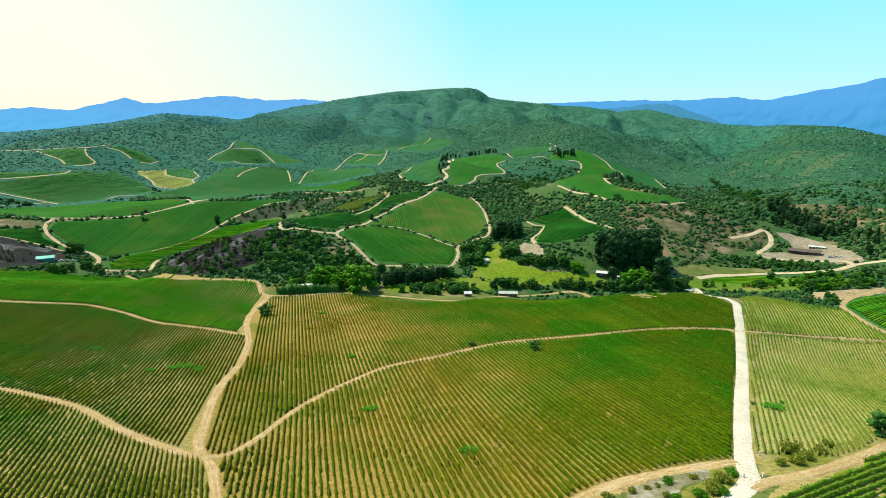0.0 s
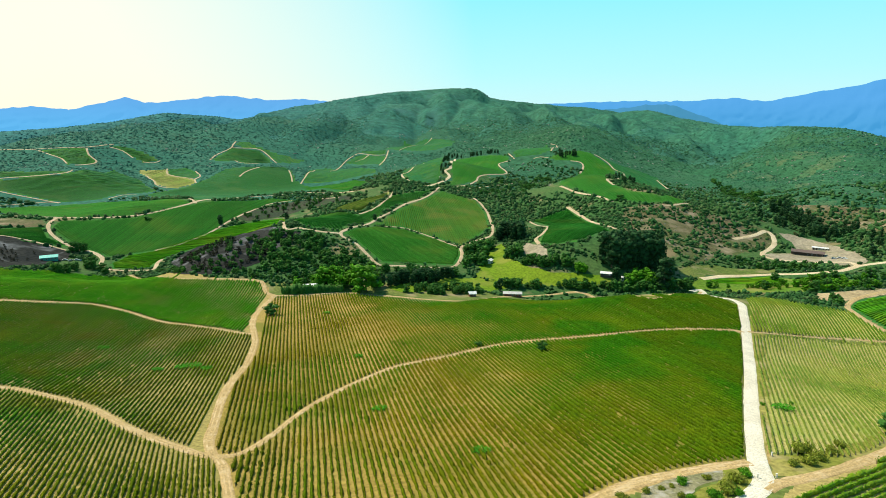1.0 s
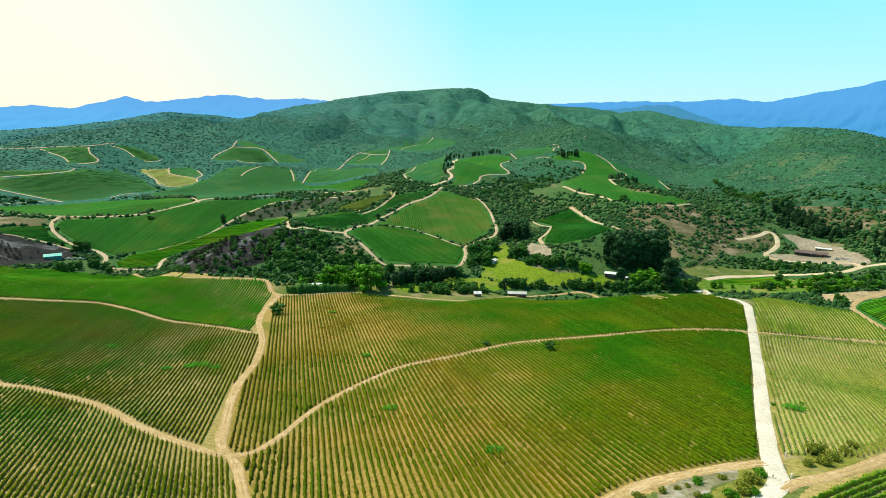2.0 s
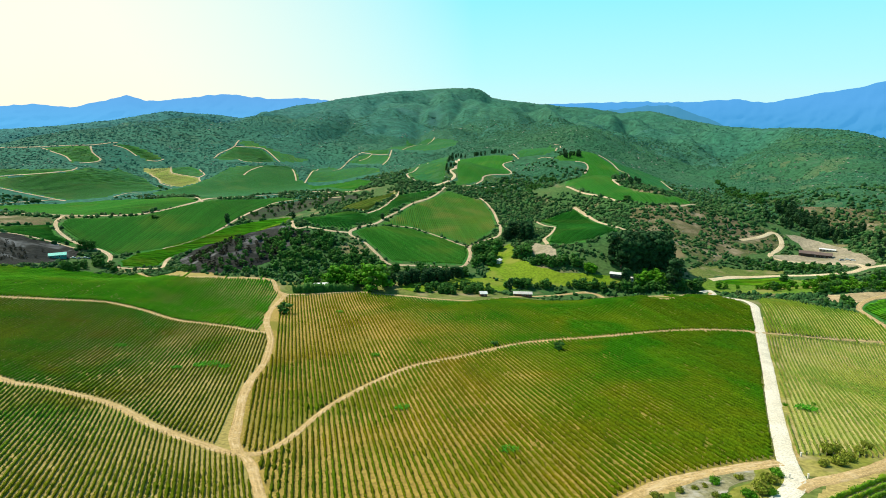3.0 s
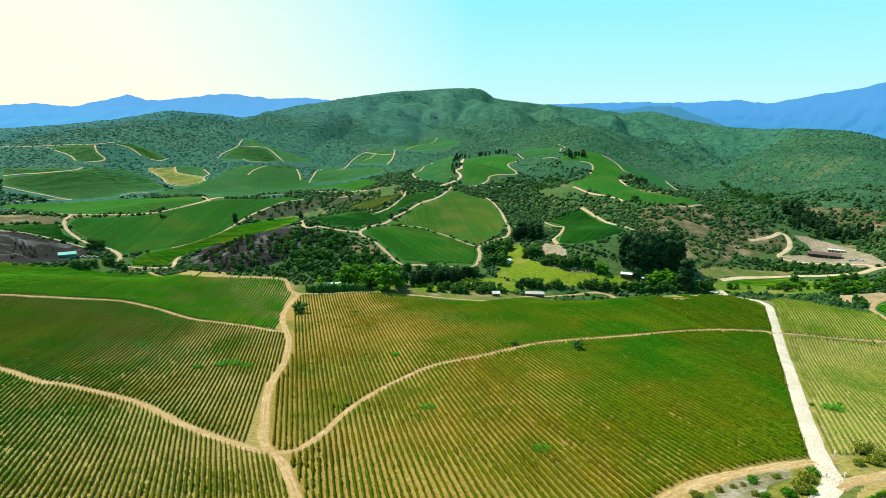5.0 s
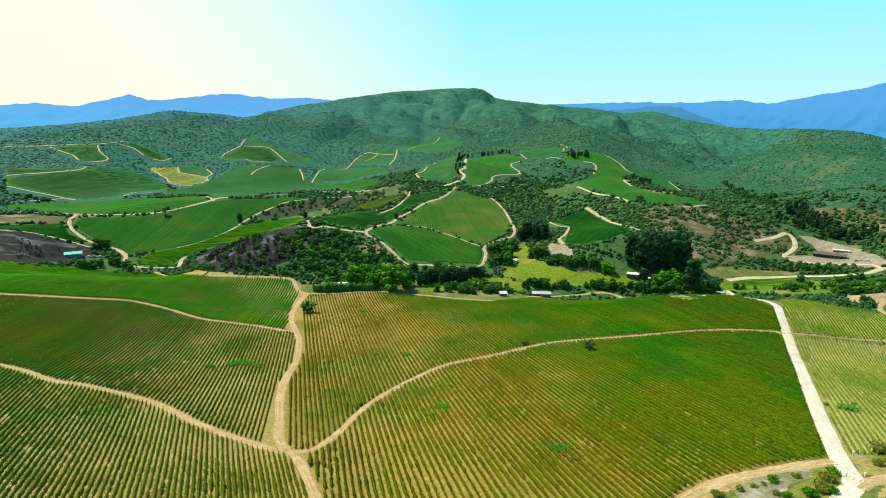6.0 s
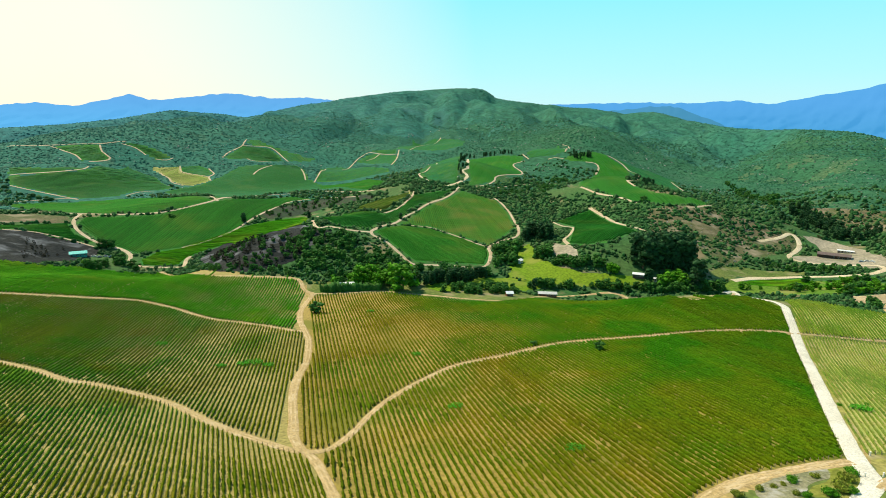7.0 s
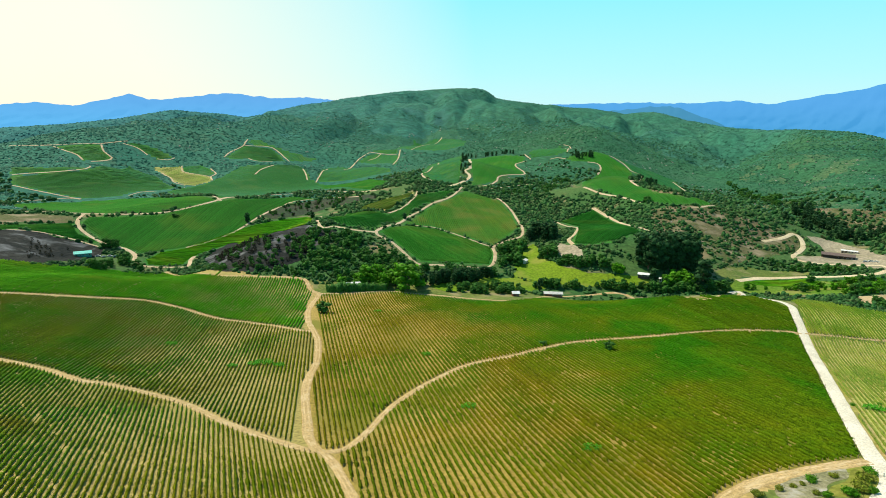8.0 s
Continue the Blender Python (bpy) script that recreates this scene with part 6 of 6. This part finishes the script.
def join_trees(which, name, material, label):
    """Trees too many and too far to pick apart, as one mass."""
    VV, FF, k, shapes = [], [], 0, {}
    for src, m in MASS:
        if src not in shapes:
            me = next(c.data for c in src.children if c.name.startswith(which))
            me.calc_loop_triangles()
            v, f = np.empty(len(me.vertices) * 3), np.empty(len(me.loop_triangles) * 3, np.int32)
            me.vertices.foreach_get("co", v)
            me.loop_triangles.foreach_get("vertices", f)
            shapes[src] = v.reshape(-1, 3), f.reshape(-1, 3)
        v, f = shapes[src]
        a = np.array(m)
        VV.append(v @ a[:3, :3].T + a[:3, 3]), FF.append(f + k)
        k += len(v)
    tagged(new(name, mesh_from(name, np.concatenate(VV), np.concatenate(FF), False, [material])), label, "trees", kind="stuff")


join_trees("crown", "wooded_slope", LEAF["wood"], "dark green trees and tall shrubs covering the slopes and gullies")
join_trees("trunk", "wooded_slope_trunks", BARK, "brown trunks and limbs under the wooded slopes")


def bush(x, y, half):
    """A low roadside bush: a mound of leaf clumps."""
    VV, FF, k = [], [], 0
    for q in range(9):
        t, d = rng.random() * 6.28, half * 0.62 * math.sqrt(rng.random())
        c = np.array([d * math.cos(t), d * math.sin(t), half * (0.3 + 0.35 * rng.random())])
        rad = half * (0.4 + 0.25 * rng.random())
        v = ICO1[0] * (1 + 0.4 * (rng.random((12, 1)) - 0.5)) * rad * 0.62 + c
        VV.append(v), FF.append(ICO1[1] + k)
        k += len(v)
        o = rng.normal(size=(70, 3))
        o[:, 2] = np.abs(o[:, 2]) * 0.8
        o /= np.linalg.norm(o, axis=1)[:, None]
        v, f = leaf_quads(c + o * rad * (0.7 + 0.5 * rng.random((70, 1))), half * (0.05 + 0.07 * rng.random(70)), k, out=o)
        VV.append(v), FF.append(f[:, [0, 1, 2]]), FF.append(f[:, [0, 2, 3]])
        k += len(v)
    V = np.concatenate(VV) + np.array([0, 0, -0.1])
    ob = new("roadside_bush", mesh_from("roadside_bush", V, np.concatenate(FF), False, [LEAF["olive" if rng.random() < 0.75 else "bright"]]))
    ob.location = (x, y, float(ground_z(x, y)[0]))
    tagged(ob, "rounded olive green bush beside the dirt track", "bush", "bushes beside the road")


for x, y, half in BUSHES:
    bush(x, y, half)


def weed_patch(x, y, half):
    """A low spread of bright weeds between the vine rows."""
    m = int(110 * half)
    t, d = rng.random(m) * 6.28, half * np.sqrt(rng.random(m))
    px, py = x + 0.75 * d * np.cos(t) * 1.2, y + 0.75 * d * np.sin(t)
    c = np.stack([px, py, ground_z(px, py) + 0.25 + 0.9 * rng.random(m)], -1)
    V, F = leaf_quads(c, 0.16 + 0.2 * rng.random(m), 0, True)
    tagged(new("weed_patch", mesh_from("weed_patch", V, F, False, [LEAF["weed"]])), "patch of bright green weeds grown among the vines", "weeds", "weed patches in the vineyard", "stuff")


for x, y, half in WEEDS:
    weed_patch(x, y, half)


def rocks():
    """Pale boulders strewn over the open slopes."""
    x, y, r = scatter(9000, 520, 2100)
    keep = fbm(x / 70 + 40, y / 70, 3, 83) > 0.6
    for poly in OPEN.values():
        keep |= inside(poly, x, y) & (rng.random(len(x)) < 0.6)
    keep[keep] &= free_ground(x[keep], y[keep], 1.0)
    x, y, r = x[keep], y[keep], r[keep]
    rad = 0.0011 * r * (0.5 + rng.random(len(x)) ** 2)
    c = np.stack([x, y, ground_z(x, y) + rad * 0.2], -1)
    V, F = blobs(c, rad, rad * 0.6, ICO1, 0.6)
    tagged(new("boulders", mesh_from("boulders", V, F, False, [STONE])), "pale grey boulders scattered on the scrubby slopes", "rocks", kind="stuff")


STONE = surface("pale_boulder", ((0.42, 0.39, 0.33), (0.3, 0.27, 0.22)), 1.0, 0.2, 0.9, 0.4, 0.1)
rocks()


# ---- buildings ----
def part(name, bm, material, parent, label=""):
    me = bpy.data.meshes.new(name)
    bm.to_mesh(me)
    bm.free()
    me.materials.append(material)
    ob = new(name, me)
    ob.parent = parent
    if label:
        ob["label"] = label
    return ob


def box(x0, x1, y0, y1, z0, z1, bevel=0.0):
    bm = bmesh.new()
    bmesh.ops.create_cube(bm, size=1.0)
    bmesh.ops.scale(bm, verts=bm.verts, vec=(x1 - x0, y1 - y0, z1 - z0))
    bmesh.ops.translate(bm, verts=bm.verts, vec=((x0 + x1) / 2, (y0 + y1) / 2, (z0 + z1) / 2))
    if bevel:
        bmesh.ops.bevel(bm, geom=bm.edges[:], offset=bevel, segments=2, affect="EDGES")
    return bm


def gable(w, d, z0, rise, over, thick):
    """A gable roof with its ridge along x."""
    bm = bmesh.new()
    hw, hd = w / 2 + over, d / 2 + over
    drop = rise * over / (d / 2)
    prof = [(-hd, z0 - drop), (0, z0 + rise), (hd, z0 - drop), (hd, z0 - drop + thick), (0, z0 + rise + thick), (-hd, z0 - drop + thick)]
    rings = [[bm.verts.new((sx * hw, y, z)) for y, z in prof] for sx in (-1, 1)]
    for k in range(6):
        bm.faces.new((rings[0][k], rings[0][(k + 1) % 6], rings[1][(k + 1) % 6], rings[1][k]))
    for rg in rings:
        bm.faces.new((rg[0], rg[1], rg[4], rg[5]))
        bm.faces.new((rg[1], rg[2], rg[3], rg[4]))
    bmesh.ops.recalc_face_normals(bm, faces=bm.faces)
    return bm


def gable_walls(w, d, h, rise):
    bm = bmesh.new()
    prof = [(-d / 2, -1.0), (d / 2, -1.0), (d / 2, h), (0, h + rise), (-d / 2, h)]
    rings = [[bm.verts.new((sx * w / 2, y, z)) for y, z in prof] for sx in (-1, 1)]
    for k in range(5):
        bm.faces.new((rings[0][k], rings[0][(k + 1) % 5], rings[1][(k + 1) % 5], rings[1][k]))
    bm.faces.new(rings[0])
    bm.faces.new(rings[1])
    bmesh.ops.recalc_face_normals(bm, faces=bm.faces)
    return bm


GLASS = plain("dark_window_glass", (0.03, 0.04, 0.05), 0.15)
WHITE = plain("white_painted_wall", (0.78, 0.76, 0.7), 0.7)
BROWN = plain("red_brown_boards", (0.22, 0.085, 0.05), 0.8)
TIMBER = plain("dark_timber", (0.09, 0.06, 0.045), 0.7)
TEAL = plain("teal_sheet_roof", (0.08, 0.62, 0.52), 0.45)
ZINC = plain("pale_sheet_metal", (0.62, 0.6, 0.57), 0.45)
SHEET = plain("white_sheet_roof", (0.82, 0.82, 0.8), 0.5)
RUBBER = plain("black_rubber", (0.02, 0.02, 0.02), 0.8)


def house(name, label, x, y, turn, w, d, h, rise, wall, roof, doors=1, windows=3, posts=0):
    root = new(name)
    root.matrix_basis = pose(x, y, float(ground_z(x, y)[0]), 0, 0, turn)
    tagged(root, label, "house" if "house" in name else "building")
    part("wall", gable_walls(w, d, h, rise), wall, root)
    part("roof", gable(w, d, h, rise, 0.5, 0.14), roof, root)
    gap = w / (windows + doors)
    for k in range(windows + doors):
        cx = -w / 2 + gap * (k + 0.5)
        if k < doors:
            part("door", box(cx - 0.5, cx + 0.5, -d / 2 - 0.06, -d / 2 + 0.02, 0.0, 2.05), TIMBER, root)
        else:
            win = part("window", box(cx - 0.65, cx + 0.65, -d / 2 - 0.05, -d / 2 + 0.02, 0.95, 2.05), WHITE if wall is not WHITE else TIMBER, root)
            part("pane", box(cx - 0.55, cx + 0.55, -d / 2 - 0.07, -d / 2 - 0.03, 1.05, 1.95), GLASS, win)
    for k in range(posts):
        px = -w / 2 + w * k / max(1, posts - 1)
        part("post", box(px - 0.1, px + 0.1, -d / 2 - 2.2, -d / 2 - 2.0, -1.0, h - 0.25), TIMBER, root)
    if posts:
        part("porch_roof", box(-w / 2 - 0.3, w / 2 + 0.3, -d / 2 - 2.5, -d / 2 - 0.02, h - 0.25, h - 0.1), roof, root)
    return root


house("house", "small house with a turquoise sheet roof by the track", -359.5, 537.5, 30, 13.5, 7, 3.0, 1.6, plain("turquoise_wall", (0.06, 0.28, 0.25)), TEAL, 1, 3)
house("hut", "small white hut at the meadow's edge", 36.7, 506.4, 62, 5.5, 4.0, 2.6, 0.9, WHITE, SHEET, 1, 1)
house("farmhouse", "farmhouse with a broad white sheet roof beside the grove", 124.8, 462.3, -22, 8.5, 7, 2.2, 0.8, TIMBER, SHEET, 1, 3)
house("shed", "long low red-brown shed with a pale metal roof", 47.4, 427.4, -4, 13, 5, 2.5, 1.0, BROWN, ZINC, 2, 3)
house("cabin", "little brown cabin with a pale roof by the track", 17.1, 405.7, 8, 4.6, 4, 2.4, 1.1, BROWN, SHEET, 1, 1)
house("garden_house", "low garden house with a white roof behind the hedge", -96.4, 411.4, 14, 9.5, 5, 2.6, 0.6, WHITE, SHEET, 1, 2)
house("outbuilding", "white outbuilding half hidden in the garden", 137.1, 457.2, -20, 3.4, 2.6, 2.2, 0.5, WHITE, SHEET, 1, 1)
house("barn", "long dark timber barn with a pale roof and an open front", 332.8, 548.3, -34, 26, 8, 3.4, 1.3, TIMBER, plain("dark_sheet_roof", (0.17, 0.12, 0.1), 0.6), 3, 4, 8)
house("store", "long narrow store with a white roof in the sandy yard", 355.1, 566.5, -34, 13, 3.6, 2.3, 0.6, plain("sandy_wall", (0.5, 0.4, 0.3)), SHEET, 2, 3)


def car(x, y, turn, paint, label):
    root = new("parked_car")
    root.matrix_basis = pose(x, y, float(ground_z(x, y)[0]), 0, 0, turn)
    tagged(root, label, "car", "cars parked by the buildings")
    part("body", box(-2.2, 2.2, -0.88, 0.88, 0.35, 0.98, 0.12), paint, root)
    part("cabin", box(-1.3, 1.1, -0.78, 0.78, 0.97, 1.5, 0.16), GLASS, root, "dark glazed cabin")
    part("roof_panel", box(-1.0, 0.8, -0.7, 0.7, 1.5, 1.55, 0.02), paint, root)
    for sx in (-1.35, 1.35):
        for sy in (-0.85, 0.85):
            bm = bmesh.new()
            bmesh.ops.create_cone(bm, cap_ends=True, segments=14, radius1=0.33, radius2=0.33, depth=0.22)
            bmesh.ops.rotate(bm, verts=bm.verts, cent=(0, 0, 0), matrix=Matrix.Rotation(math.pi / 2, 3, "X"))
            bmesh.ops.translate(bm, verts=bm.verts, vec=(sx, sy, 0.33))
            part("wheel", bm, RUBBER, root)


PAINT = {"white": plain("white_car_paint", (0.8, 0.8, 0.78), 0.25), "grey": plain("silver_car_paint", (0.45, 0.47, 0.5), 0.25), "blue": plain("blue_car_paint", (0.06, 0.15, 0.35), 0.25)}
for x, y, turn, tone in ((-349.2, 543.3, 20, "white"), (-344.4, 543.9, 65, "grey"), (-340.8, 547.4, 10, "white"), (-335.4, 547.3, 40, "blue"), (345.5, 522.5, -30, "white"), (346.8, 517.6, -60, "white"), (340.6, 522.5, -20, "grey")):
    car(x, y, turn, PAINT[tone], tone + " car parked on bare earth by the farm buildings")


# ---- trimmed hedge, gate posts, fences ----
def trimmed_hedge(p0, p1, wide, tall):
    a, b = np.array(p0), np.array(p1)
    d = (b - a) / np.linalg.norm(b - a)
    n = np.array([d[1], -d[0]])
    V, F = vine_row(a, d, n, 0.0, float(np.linalg.norm(b - a)), 0.9, wide, tall, 14, 0.4)
    tagged(new("garden_hedge", mesh_from("garden_hedge", V, F, False, [LEAF["wood"]])), "long clipped dark green hedge along the vineyard edge", "hedge")


trimmed_hedge(HEDGE[0], HEDGE[1], 5.5, 5.5)

for x, y in GATE:
    root = new("gate_post")
    root.location = (x, y, float(ground_z(x, y)[0]))
    tagged(root, "white painted square gate post beside the gravel road", "post", "gate posts at the road fork")
    part("shaft", box(-0.15, 0.15, -0.15, 0.15, -0.3, 1.1, 0.02), WHITE, root)
    part("cap", box(-0.2, 0.2, -0.2, 0.2, 1.1, 1.2, 0.02), WHITE, root)


def fence(pts, side, every, label):
    c = spline(pts, every)
    d = np.gradient(c, axis=0)
    d /= np.linalg.norm(d, axis=1)[:, None] + 1e-9
    c = c + np.stack([d[:, 1], -d[:, 0]], -1) * side
    root = new("fence")
    root.location = (c[0][0], c[0][1], float(ground_z(*c[0])[0]))
    tagged(root, label, "fence")
    for q in c:
        p = new("post", POST_MESH)
        p.parent = root
        p.location = Vector((q[0], q[1], float(ground_z(*q)[0]))) - root.location


for pts in MEADOW_FENCES:
    fence(pts, 0.0, 3.5, "line of pale fence posts across the meadow")
for pts, side in FENCES:
    fence(pts, side, 5.0, "line of pale wooden fence posts along the lane")
